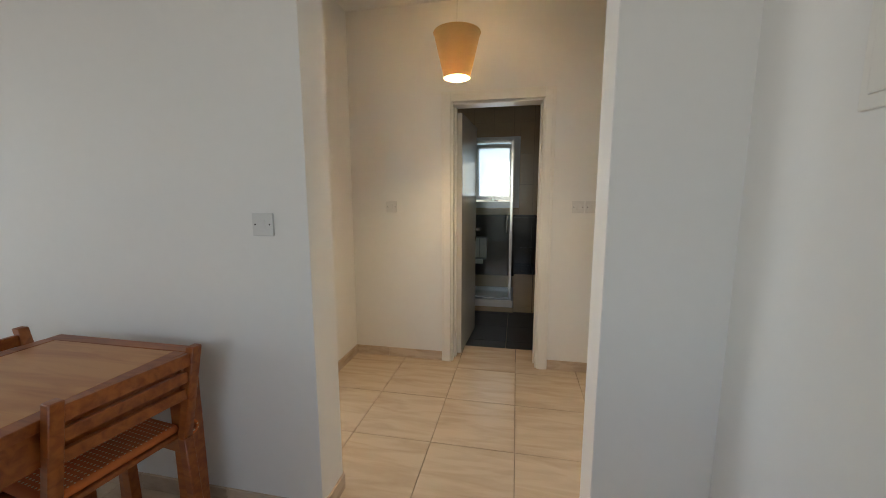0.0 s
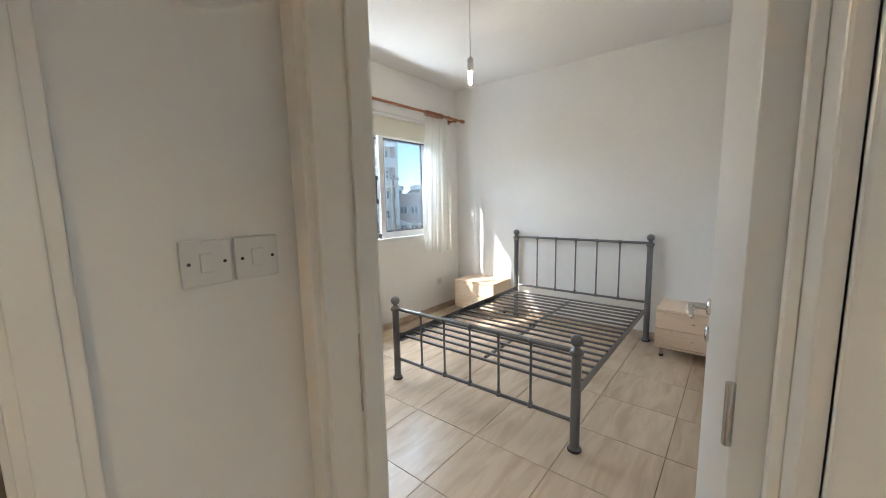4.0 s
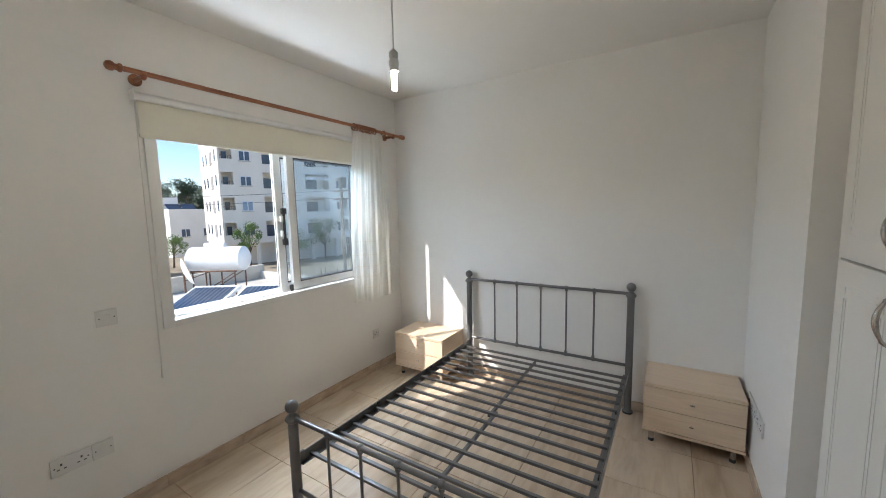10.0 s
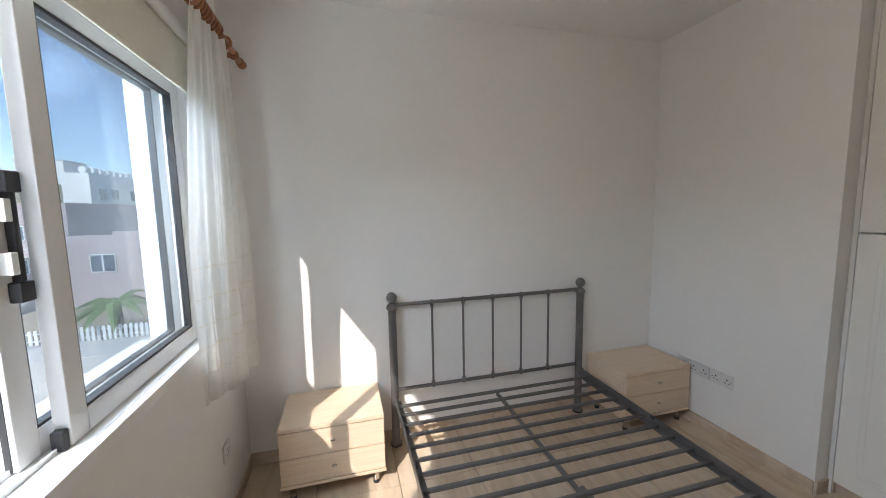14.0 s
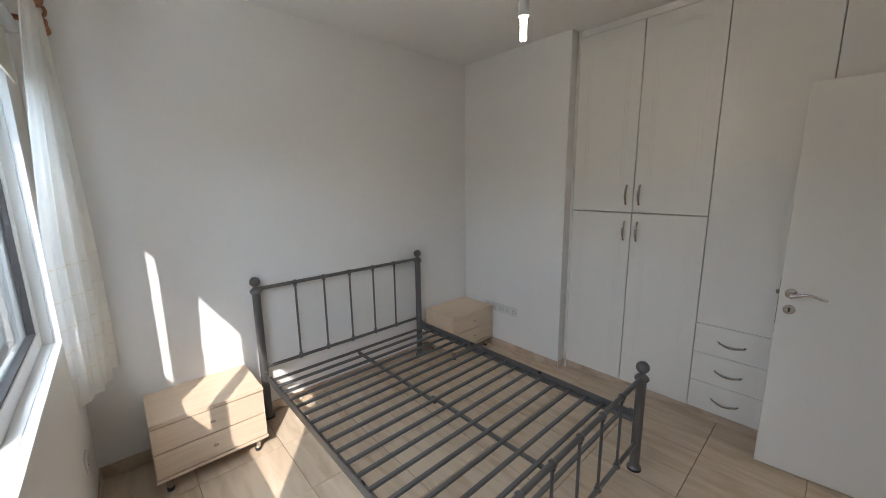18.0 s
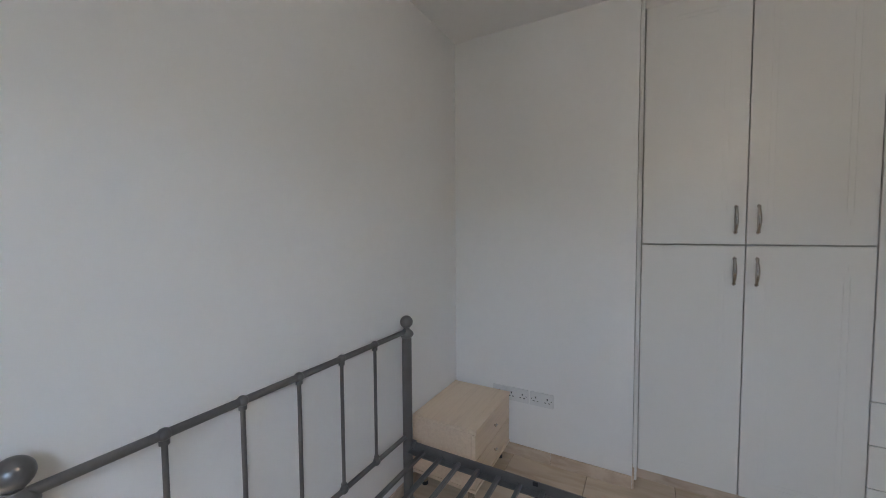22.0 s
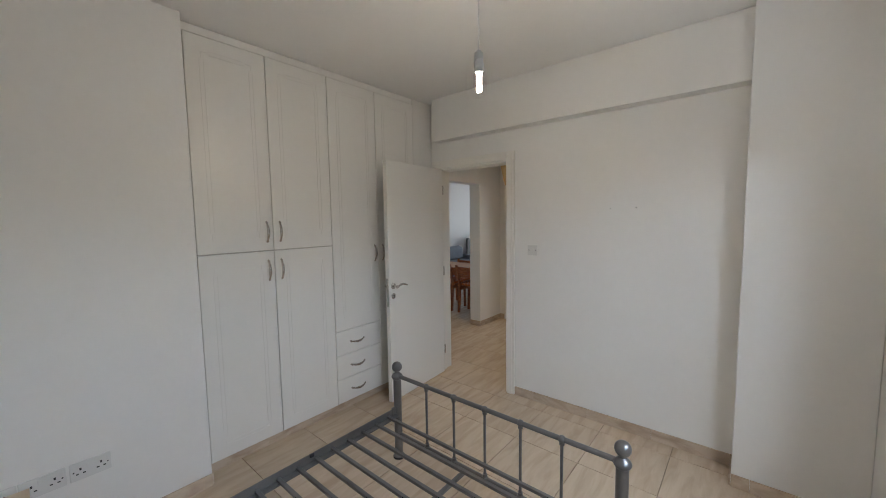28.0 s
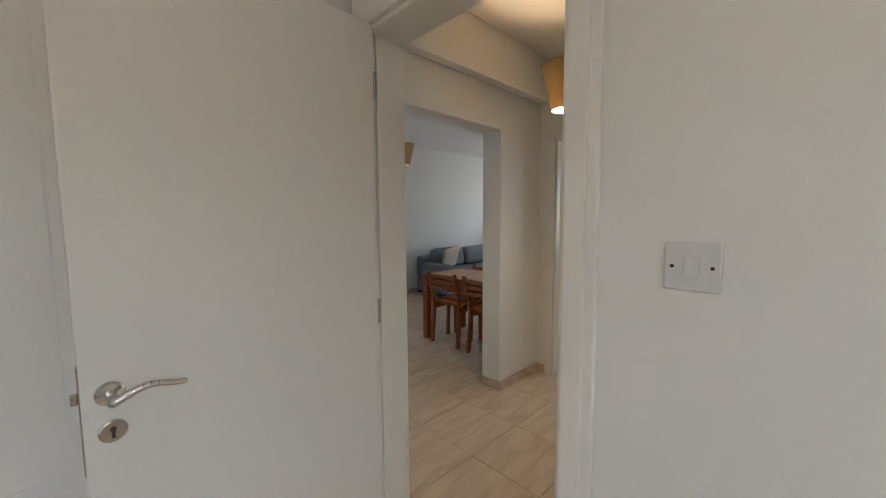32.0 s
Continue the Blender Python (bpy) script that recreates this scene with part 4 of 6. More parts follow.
def wall_tiles(parent, x0, x1, y, hole=None, rows=None):
    """Tiles on a wall that faces -y: beige above, dark below, cut to the edges and to the hole."""
    z = 0.0
    for h, material in ((0.285, BEIGETILE), (0.385, DARKTILE), (0.385, DARKTILE), (0.035, DARKTILE), (0.385, BEIGETILE), (0.385, BEIGETILE), (0.385, BEIGETILE), (0.385, BEIGETILE), (0.07, BEIGETILE)):
        x = x0
        while x < x1 - 0.01:
            e = min(x + 0.25, x1)
            pieces = [(x, z, e, min(z + h, CEIL))]
            if hole:
                a, b, c, d = hole
                nxt = []
                for p0, q0, p1, q1 in pieces:
                    if p1 <= a or p0 >= b or q1 <= c or q0 >= d:
                        nxt.append((p0, q0, p1, q1))
                        continue
                    for r in ((p0, q0, min(a, p1), q1), (max(b, p0), q0, p1, q1), (max(a, p0), q0, min(b, p1), min(c, q1)), (max(a, p0), max(d, q0), min(b, p1), q1)):
                        if r[2] - r[0] > 0.004 and r[3] - r[1] > 0.004:
                            nxt.append(r)
                pieces = nxt
            for p0, q0, p1, q1 in pieces:
                key = (round(p1 - p0, 4), round(q1 - q0, 4), material.name)
                if key not in tile_cache:
                    tile_cache[key] = mesh_of("wall_tile", box(bmesh.new(), 0.001, -0.012, 0.001, key[0] - 0.001, 0, key[1] - 0.001), material)
                o = new("wall_tile", tile_cache[key])
                o.parent, o.location = parent, (p0, y, q0)
            x = e
        z += h


wall_tiles(wb, XL, 0.74, YW, (BW0 - 0.03, BW1 + 0.03, BZ0 - 0.03, BZ1 + 0.03))
wall_tiles(wc, 0.74, XF, 3.38)
bm = bmesh.new()
box(bm, 0.728, 3.368, 0, 0.7395, YW - 0.013, 1.09)
part("wall_tile", bm, DARKTILE, wc)
part("wall_tile", box(bmesh.new(), 0.728, 3.368, 1.092, 0.7395, YW - 0.013, CEIL), BEIGETILE, wc)
part("edge_trim", box(bmesh.new(), 0.726, 3.365, 0, 0.742, 3.369, CEIL), ALU, wc)
wr = tagged(thing("wall_bathroom_right", "tiled bathroom wall behind the basin", "wall"), kind="structure")
for z0, z1, material in ((0, 0.284, BEIGETILE), (0.286, 0.669, DARKTILE), (0.671, 1.088, DARKTILE), (1.090, 1.474, BEIGETILE), (1.476, 1.859, BEIGETILE), (1.861, 2.244, BEIGETILE), (2.246, CEIL, BEIGETILE)):
    for k in range(7):
        part("wall_tile", box(bmesh.new(), XF - 0.012, 1.692 + k * 0.25, z0, XF, min(1.940 + k * 0.25, 3.366), z1), material, wr)
setting("ceiling_bathroom", [(XL, YB + 0.13, 2.52, XF, YW - 0.013, 2.56)], CEIL_M, "white bathroom ceiling")
for i in range(5):
    for j in range(5):
        x0, y0 = -0.86 + i * 0.40, 1.652 + j * 0.40
        o = part("floor_tile", box(bmesh.new(), x0, y0, -0.014, min(x0 + 0.396, XF - 0.013), min(y0 + 0.396, YW), -0.001, 0.001), BLACKFLOOR, bpy.data.objects["floor_bathroom"])

w2 = thing("window_2", "small white top-hung bathroom window with frosted glass, ajar", "window", at=(0.1, YW, BZ0))
w2["kind"] = "structure"
for a in ((BW0 - 0.03, BZ0 - 0.03, BW0 + 0.045, BZ1 + 0.03), (BW1 - 0.045, BZ0 - 0.03, BW1 + 0.03, BZ1 + 0.03), (BW0 + 0.045, BZ0 - 0.03, BW1 - 0.045, BZ0 + 0.05), (BW0 + 0.045, BZ1 - 0.045, BW1 - 0.045, BZ1 + 0.03)):
    part("window_frame", box(bmesh.new(), a[0], YW - 0.022, a[1], a[2], YW + 0.03, a[3], 0.003), ALU, w2, smooth=40)
tilt = Matrix.Translation((0, YW + 0.02, BZ1 - 0.05)) @ Matrix.Rotation(radians(12), 4, "X") @ Matrix.Translation((0, -YW - 0.02, -BZ1 + 0.05))
bm = bmesh.new()
s0, s1, t0, t1 = BW0 + 0.048, BW1 - 0.048, BZ0 + 0.058, BZ1 - 0.05
for a in ((s0, t0, s0 + 0.055, t1), (s1 - 0.055, t0, s1, t1), (s0 + 0.055, t0, s1 - 0.055, t0 + 0.055), (s0 + 0.055, t1 - 0.055, s1 - 0.055, t1)):
    box(bm, a[0], YW + 0.005, a[1], a[2], YW + 0.04, a[3], 0.003)
bm.transform(tilt)
sh = part("sash", bm, ALU, w2, "white tilted sash", 40)
bm = box(bmesh.new(), s0 + 0.055, YW + 0.020, t0 + 0.055, s1 - 0.055, YW + 0.024, t1 - 0.055)
bm.transform(tilt)
part("pane", bm, FROST, sh, "bright frosted pane").visible_shadow = False
bm = box(bmesh.new(), 0.09, YW - 0.045, BZ0 + 0.045, 0.11, YW - 0.03, BZ0 + 0.12, 0.003)
box(bm, 0.06, YW - 0.04, BZ0 + 0.045, 0.14, YW - 0.02, BZ0 + 0.058, 0.003)
part("handle", bm, CHROME, w2, "steel casement stay")

bench = thing("bath_bench", "tiled bathroom bench with a dark top", "bench", at=(0.7, 3.2, 0))
for x0, x1, y1 in ((0.392, 0.60, 3.60), (0.603, 0.727, 3.60), (0.73, 0.90, 3.365), (0.903, XF - 0.014, 3.365)):
    part("front_tile", box(bmesh.new(), x0, 2.955, 0.075, x1 - 0.003, 2.967, 0.447), BEIGETILE, bench)
    part("plinth_tile", box(bmesh.new(), x0, 2.953, 0.0, x1 - 0.003, 2.967, 0.072), BEIGETILE, bench)
    part("top_tile", box(bmesh.new(), x0, 2.945, 0.448, x1 - 0.003, y1, 0.460, 0.001), DARKTILE, bench, "dark brown top tile")
part("core", box(bmesh.new(), 0.392, 2.968, 0, 0.725, 3.60, 0.447), BATHGROUT, bench)
part("core", box(bmesh.new(), 0.731, 2.968, 0, XF - 0.014, 3.362, 0.446), BATHGROUT, bench)

tray = thing("shower_tray", "white shower tray on a tiled kerb", "shower tray", at=(-0.2, 3.2, 0))
part("kerb", box(bmesh.new(), -0.88, 2.925, 0, 0.388, 3.60, 0.055), BEIGETILE, tray, "beige tiled kerb")
bm = bmesh.new()
for a in ((-0.88, 2.93, 0.385, 2.985), (-0.88, 3.55, 0.385, 3.60), (-0.88, 2.985, -0.83, 3.55), (0.33, 2.985, 0.385, 3.55)):
    box(bm, a[0], a[1], 0.055, a[2], a[3], 0.135, 0.006)
box(bm, -0.83, 2.985, 0.055, 0.33, 3.55, 0.085)
part("basin", bm, CERAMIC, tray, smooth=40)
part("drain", rod(bmesh.new(), (-0.2, 3.2, 0.084), (-0.2, 3.2, 0.088), 0.045), CHROME, tray)

scr = thing("shower_screen", "clear glass shower screen with chrome profiles", "shower screen", at=(-0.2, 2.97, 0.135))
for x, y in ((0.345, 2.957), (0.345, 3.585)):
    part("post", box(bmesh.new(), x - 0.016, y - 0.014, 0.136, x + 0.016, y + 0.014, 1.93, 0.004), CHROME, scr, "", 40)
for z in (0.138, 1.905):
    part("rail", box(bmesh.new(), -0.86, 2.945, z, 0.328, 2.97, z + 0.024, 0.003), CHROME, scr, "", 40)
    part("rail", box(bmesh.new(), 0.334, 2.972, z, 0.356, 3.57, z + 0.024, 0.003), CHROME, scr, "", 40)
for a in ((-0.86, 2.955, -0.27, 2.961), (-0.29, 2.966, 0.327, 2.972)):
    part("glass", box(bmesh.new(), a[0], a[1], 0.163, a[2], a[3], 1.904), SHOWERGLASS, scr).visible_shadow = False
part("glass", box(bmesh.new(), 0.342, 2.973, 0.163, 0.348, 3.569, 1.904), SHOWERGLASS, scr).visible_shadow = False
bm = bmesh.new()
rod(bm, (0.300, 2.966, 0.94), (0.300, 2.915, 0.94), 0.007)
rod(bm, (0.300, 2.966, 1.10), (0.300, 2.915, 1.10), 0.007)
rod(bm, (0.300, 2.915, 0.93), (0.300, 2.915, 1.11), 0.008)
part("handle", bm, CHROME, scr, "chrome bar handle", 50)

seat = thing("folding_seat", "folded grey plastic shower seat on the tiled wall", "bath seat", at=(-0.1, YT, 0.6))
part("frame", box(bmesh.new(), -0.24, YT - 0.035, 0.50, 0.03, YT, 0.80, 0.012), mat("grey_plastic", (0.30, 0.32, 0.34), 0.4, vary=0.05), seat)
for k in range(3):
    part("slat", box(bmesh.new(), -0.225 + k * 0.083, YT - 0.046, 0.53, -0.15 + k * 0.083, YT - 0.036, 0.785, 0.006), ALU, seat)
part("hinge", box(bmesh.new(), -0.20, YT - 0.05, 0.445, -0.02, YT, 0.497, 0.006), ALU, seat)

bas = thing("washbasin", "white ceramic pedestal washbasin against the tiled wall", "washbasin", at=(0.86, 2.28, 0))
bm = lathe(bmesh.new(), 0, 0, [(0.08, 0.66), (0.15, 0.68), (0.215, 0.735), (0.245, 0.79), (0.25, 0.812), (0.243, 0.822), (0.225, 0.815), (0.19, 0.76), (0.12, 0.715), (0.02, 0.705)], 36)
bm.transform(Matrix.Translation((0.815, 2.24, 0)) @ Matrix.Diagonal((0.92, 1.12, 1, 1)))
part("bowl", bm, CERAMIC, bas, smooth=50)
part("ledge", box(bmesh.new(), 0.93, 1.99, 0.735, XF - 0.013, 2.49, 0.822, 0.012), CERAMIC, bas, smooth=40)
bm = lathe(bmesh.new(), 0.85, 2.24, [(0.105, 0), (0.10, 0.02), (0.078, 0.10), (0.072, 0.40), (0.085, 0.62), (0.10, 0.67)], 28)
part("pedestal", bm, CERAMIC, bas, smooth=50)
bm = rod(bmesh.new(), (0.97, 2.28, 0.82), (0.97, 2.28, 0.92), 0.016)
rod(bm, (0.97, 2.28, 0.90), (0.86, 2.28, 0.885), 0.010)
part("tap", bm, CHROME, bas, "chrome mixer tap", 50)
shf = thing("bathroom_shelf", "small dark glass shelf on chrome brackets over the basin", "shelf", at=(0.95, 2.4, 1.15))
part("board", box(bmesh.new(), 0.90, 2.05, 1.150, XF - 0.013, 2.55, 1.158, 0.002), BLACK, shf)
for y in (2.12, 2.48):
    part("bracket", box(bmesh.new(), 0.99, y - 0.008, 1.138, XF - 0.013, y + 0.008, 1.149, 0.002), CHROME, shf)

# ---- hall and living room ----
SHADE = cloth("orange_linen_shade", (0.56, 0.39, 0.19), 0.10)


def shaded_pendant(label, x, y, z0, z1, r0, r1, power):
    p = thing("pendant_lamp", label, "pendant lamp", at=(x, y, CEIL))
    part("ceiling_rose", lathe(bmesh.new(), x, y, [(0.006, CEIL - 0.04), (0.03, CEIL - 0.03), (0.042, CEIL - 0.01), (0.042, CEIL)]), PLATE, p, smooth=40)
    part("flex", rod(bmesh.new(), (x, y, z1 - 0.02), (x, y, CEIL - 0.035), 0.003, seg=8), PLATE, p)
    bm, seg = bmesh.new(), 48
    for o in (0.0, -0.002):
        rings = [[bm.verts.new((x + (r + o) * math.cos(math.tau * i / seg), y + (r + o) * math.sin(math.tau * i / seg), z)) for i in range(seg)] for r, z in ((r0, z0), ((r0 + r1) / 2, (z0 + z1) / 2), (r1, z1))]
        for a, b in zip(rings, rings[1:]):
            for i in range(seg):
                bm.faces.new((a[i], a[(i + 1) % seg], b[(i + 1) % seg], b[i]))
    sh_ = part("shade", bm, SHADE, p, "tapered orange linen shade", 60)
    for r, z in ((r0, z0), (r1, z1)):
        part("hem", torus(bmesh.new(), (x, y, z), r, 0.003, Matrix.Identity(3), 40, 6), SHADE, sh_, "", 60)
    part("lamp_holder", lathe(bmesh.new(), x, y, [(0.018, z1 - 0.09), (0.02, z1 - 0.085), (0.02, z1 - 0.03), (0.008, z1 - 0.018)]), PLATE, p, smooth=40)
    for k in range(3):
        a = math.tau * k / 3
        part("spoke", rod(bmesh.new(), (x, y, z1 - 0.03), (x + r1 * math.cos(a), y + r1 * math.sin(a), z1 - 0.004), 0.0018, seg=6), CHROME, p)
    part("bulb", ball(bmesh.new(), (x, y, z0 + 0.075), 0.032, 1.3, 16), glowing("warm_bulb_" + str(power), (1.0, 0.76, 0.46), power), p, "lit warm bulb", 60)
    return p


shaded_pendant("lit orange linen pendant shade hanging in the hall", 0.06, 0.90, 1.962, 2.192, 0.072, 0.127, 235)
shaded_pendant("orange linen pendant shade hanging over the dining table", -0.72, -1.50, 2.00, 2.23, 0.072, 0.127, 6)

fuse = thing("fuse_box", "cream metal fuse box cover flush with the wall", "fuse box", at=(XF, -0.55, 1.46))
part("frame", box(bmesh.new(), XF - 0.014, -0.765, 1.460, XF, -0.352, 1.93, 0.003), TRIM, fuse, smooth=40)
part("door", box(bmesh.new(), XF - 0.022, -0.740, 1.485, XF - 0.0145, -0.377, 1.905, 0.003), TRIM, fuse, smooth=40)

TEAK = grained("teak_dark", (0.20, 0.044, 0.009), (0.36, 0.105, 0.022), 0.38, (1.0, 10.0, 10.0), 3.5, bump=0.04)
TEAKTOP = grained("teak_light", (0.42, 0.155, 0.042), (0.56, 0.265, 0.090), 0.36, (1.0, 8.0, 8.0), 3.0, bump=0.03)
TX0, TX1, TY0, TY1 = -1.432, -0.764, -1.245, -0.095
tab = thing("dining_table", "brown hardwood dining table with a framed lighter top", "table", at=((TX0 + TX1) / 2, (TY0 + TY1) / 2, 0))
top = part("tabletop", box(bmesh.new(), TX0 + 0.055, TY0 + 0.055, 0.722, TX1 - 0.055, TY1 - 0.055, 0.7485, 0.001), TEAKTOP, tab, "lighter veneered panel")
for a in ((TX0, TY0, TX1, TY0 + 0.053), (TX0, TY1 - 0.053, TX1, TY1), (TX0, TY0 + 0.054, TX0 + 0.053, TY1 - 0.054), (TX1 - 0.053, TY0 + 0.054, TX1, TY1 - 0.054)):
    part("top_frame", box(bmesh.new(), a[0], a[1], 0.718, a[2], a[3], 0.750, 0.003), TEAK, tab, "", 40)
for a in ((TX0 + 0.07, TY0 + 0.02, TX1 - 0.07, TY0 + 0.045), (TX0 + 0.07, TY1 - 0.045, TX1 - 0.07, TY1 - 0.02), (TX0 + 0.02, TY0 + 0.07, TX0 + 0.045, TY1 - 0.07), (TX1 - 0.045, TY0 + 0.07, TX1 - 0.02, TY1 - 0.07)):
    part("apron", box(bmesh.new(), a[0], a[1], 0.615, a[2], a[3], 0.717, 0.002), TEAK, tab)
for x in (TX0 + 0.005, TX1 - 0.075):
    for y in (TY0 + 0.005, TY1 - 0.075):
        part("leg", box(bmesh.new(), x, y, 0, x + 0.07, y + 0.07, 0.717, 0.004), TEAK, tab, "", 40)


def dotted_cloth():
    m = mat("orange_dotted_cotton", (0.62, 0.17, 0.045), 0.9, vary=0.1, scale=6, bump=0.2, bscale=300)
    n, li = m.node_tree.nodes, m.node_tree.links
    tc, vo, cr, mx = n.new("ShaderNodeTexCoord"), n.new("ShaderNodeTexVoronoi"), n.new("ShaderNodeMath"), n.new("ShaderNodeMix")
    vo.inputs["Scale"].default_value, vo.inputs["Randomness"].default_value = 62, 0.0
    cr.operation, cr.inputs[1].default_value = "LESS_THAN", 0.23
    mx.data_type = "RGBA"
    li.new(tc.outputs["Object"], vo.inputs["Vector"])
    li.new(vo.outputs["Distance"], cr.inputs[0])
    li.new(cr.outputs[0], mx.inputs["Factor"])
    li.new(n["Principled BSDF"].inputs["Base Color"].links[0].from_socket, mx.inputs[6])
    mx.inputs[7].default_value = (0.80, 0.68, 0.48, 1)
    li.new(mx.outputs[2], n["Principled BSDF"].inputs["Base Color"])
    return m


def slanted(bm, a, b, w, d):
    """A square bar from a to b, w wide along y and d deep along x."""
    lo = [bm.verts.new((a[0] + sx * d / 2, a[1] + sy * w / 2, a[2])) for sx, sy in ((-1, -1), (1, -1), (1, 1), (-1, 1))]
    hi = [bm.verts.new((b[0] + sx * d / 2, b[1] + sy * w / 2, b[2])) for sx, sy in ((-1, -1), (1, -1), (1, 1), (-1, 1))]
    bm.faces.new(lo[::-1])
    bm.faces.new(hi)
    for i in range(4):
        bm.faces.new((lo[i], lo[(i + 1) % 4], hi[(i + 1) % 4], hi[i]))
    bmesh.ops.bevel(bm, geom=list(bm.edges), offset=0.003, segments=1, affect="EDGES")
    return bm


def dining_chair(label):
    """Faces -x; the origin is under the middle of its back."""
    c = thing("dining_chair", label, "chair", "chairs round the dining table")
    for s in (-1, 1):
        y = s * 0.185
        part("back_leg", slanted(bmesh.new(), (-0.010, y, 0), (-0.045, y, 0.44), 0.034, 0.038), TEAK, c, "", 40)
        part("back_post", slanted(bmesh.new(), (-0.045, y, 0.4405), (0.045, y, 0.800), 0.034, 0.036), TEAK, c, "", 40)
        part("front_leg", slanted(bmesh.new(), (-0.415, y, 0), (-0.400, y, 0.43), 0.036, 0.036), TEAK, c, "", 40)
        part("side_rail", box(bmesh.new(), -0.385, y - 0.012, 0.375, -0.060, y + 0.012, 0.430, 0.002), TEAK, c)
    for z, h, x in ((0.755, 0.045, 0.034), (0.690, 0.038, 0.018), (0.625, 0.038, 0.002)):
        part("back_slat", box(bmesh.new(), x - 0.009, -0.1675, z - h / 2, x + 0.009, 0.1675, z + h / 2, 0.003), TEAK, c, "", 40)
    part("front_rail", box(bmesh.new(), -0.412, -0.167, 0.375, -0.390, 0.167, 0.430, 0.002), TEAK, c)
    part("seat", box(bmesh.new(), -0.425, -0.200, 0.431, -0.066, 0.200, 0.450, 0.005), TEAK, c, "", 40)
    bm = box(bmesh.new(), -0.415, -0.185, 0.4505, -0.070, 0.185, 0.482, 0.013)
    cush = part("cushion", bm, dotted_cloth() if "orange" not in bpy.data.materials else bpy.data.materials["orange_dotted_cotton"], c, "orange cotton cushion with pale dots", 60)
    for s in (-1, 1):
        part("tie", torus(bmesh.new(), (-0.040, s * 0.205, 0.465), 0.022, 0.006, Matrix.Rotation(radians(70), 3, "Y")), bpy.data.materials["orange_dotted_cotton"], cush, "", 60)
    return c


ch = dining_chair("dark wooden dining chair with an orange dotted cushion")
ch.matrix_basis = pose(-0.747, -0.370, 0, 0, 0, -7)
copy_thing(ch, pose(-0.765, -0.890, 0, 0, 0, 3))
copy_thing(ch, pose(-1.462, -0.36, 0, 0, 0, 180))
copy_thing(ch, pose(-1.472, -0.93, 0, 0, 0, 178))

SOFA = mat("blue_grey_sofa_cloth", (0.20, 0.225, 0.26), 0.95, vary=0.12, scale=5, bump=0.35, bscale=260)
CREAM = mat("cream_cushion_cloth", (0.68, 0.62, 0.50), 0.95, vary=0.06, scale=5, bump=0.3, bscale=200)
sx0, sx1, sy0, sy1 = -4.35, -2.40, YLIV + 0.03, -2.50
sofa = thing("sofa", "blue-grey fabric sofa with loose back cushions", "sofa", at=((sx0 + sx1) / 2, (sy0 + sy1) / 2, 0))
part("base", box(bmesh.new(), sx0 + 0.02, sy0 + 0.02, 0.04, sx1 - 0.02, sy1 - 0.01, 0.29, 0.02), SOFA, sofa, "", 40)
part("back", box(bmesh.new(), sx0 + 0.02, sy0, 0.291, sx1 - 0.02, sy0 + 0.17, 0.68, 0.045), SOFA, sofa, "", 40)
for x in (sx0, sx1 - 0.17):
    part("arm", box(bmesh.new(), x, sy0 + 0.171, 0.291, x + 0.17, sy1, 0.57, 0.045), SOFA, sofa, "", 40)
mid_x = (sx0 + sx1) / 2
for a, b in ((sx0 + 0.172, mid_x - 0.002), (mid_x + 0.002, sx1 - 0.172)):
    part("seat_cushion", box(bmesh.new(), a, sy0 + 0.175, 0.292, b, sy1 + 0.015, 0.45, 0.04), SOFA, sofa, "", 40)
    bm = box(bmesh.new(), a + 0.01, sy0 + 0.172, 0.452, b - 0.01, sy0 + 0.40, 0.80, 0.09)
    for v in bm.verts:
        v.co.y -= (v.co.z - 0.45) * 0.12
        v.co.z += 0.02 * math.sin(v.co.x * 9)
    part("back_cushion", bm, SOFA, sofa, "", 50)
for x in (sx0 + 0.06, sx1 - 0.06):
    for y in (sy0 + 0.06, sy1 - 0.06):
        part("foot", box(bmesh.new(), x - 0.03, y - 0.03, 0, x + 0.03, y + 0.03, 0.041, 0.003), BLACK, sofa)
bm = box(bmesh.new(), -0.21, -0.06, -0.21, 0.21, 0.06, 0.21, 0.055)
for v in bm.verts:
    v.co.y *= 1.0 - 0.55 * max(abs(v.co.x), abs(v.co.z)) / 0.21
pil = tagged(part("throw_pillow", bm, CREAM, None, "", 60), "cream throw pillow leaning on the sofa", "pillow")
pil.matrix_basis = pose(-2.80, -2.80, 0.655, -22, 8, 4)

stand = thing("tv_stand", "low grey television stand in the living room corner", "cabinet", at=(-4.95, -2.95, 0))
part("body", box(bmesh.new(), -5.5, -3.30, 0.03, -4.42, -2.85, 0.40, 0.004), mat("grey_laminate", (0.33, 0.33, 0.34), 0.4), stand)
part("base", box(bmesh.new(), -5.45, -3.26, 0, -4.47, -2.90, 0.03), BLACK, stand)
tv = thing("television", "dark flat television on the grey stand", "television", at=(-4.95, -3.08, 0.40))
part("screen", box(bmesh.new(), -5.42, -3.10, 0.46, -4.48, -3.06, 1.00, 0.006), mat("tv_screen", (0.012, 0.014, 0.016), 0.06), tv, "glossy dark screen", 40)
part("neck", box(bmesh.new(), -5.0, -3.10, 0.412, -4.9, -3.07, 0.46, 0.002), BLACK, tv)
part("foot", box(bmesh.new(), -5.15, -3.18, 0.401, -4.75, -2.96, 0.412, 0.003), BLACK, tv)

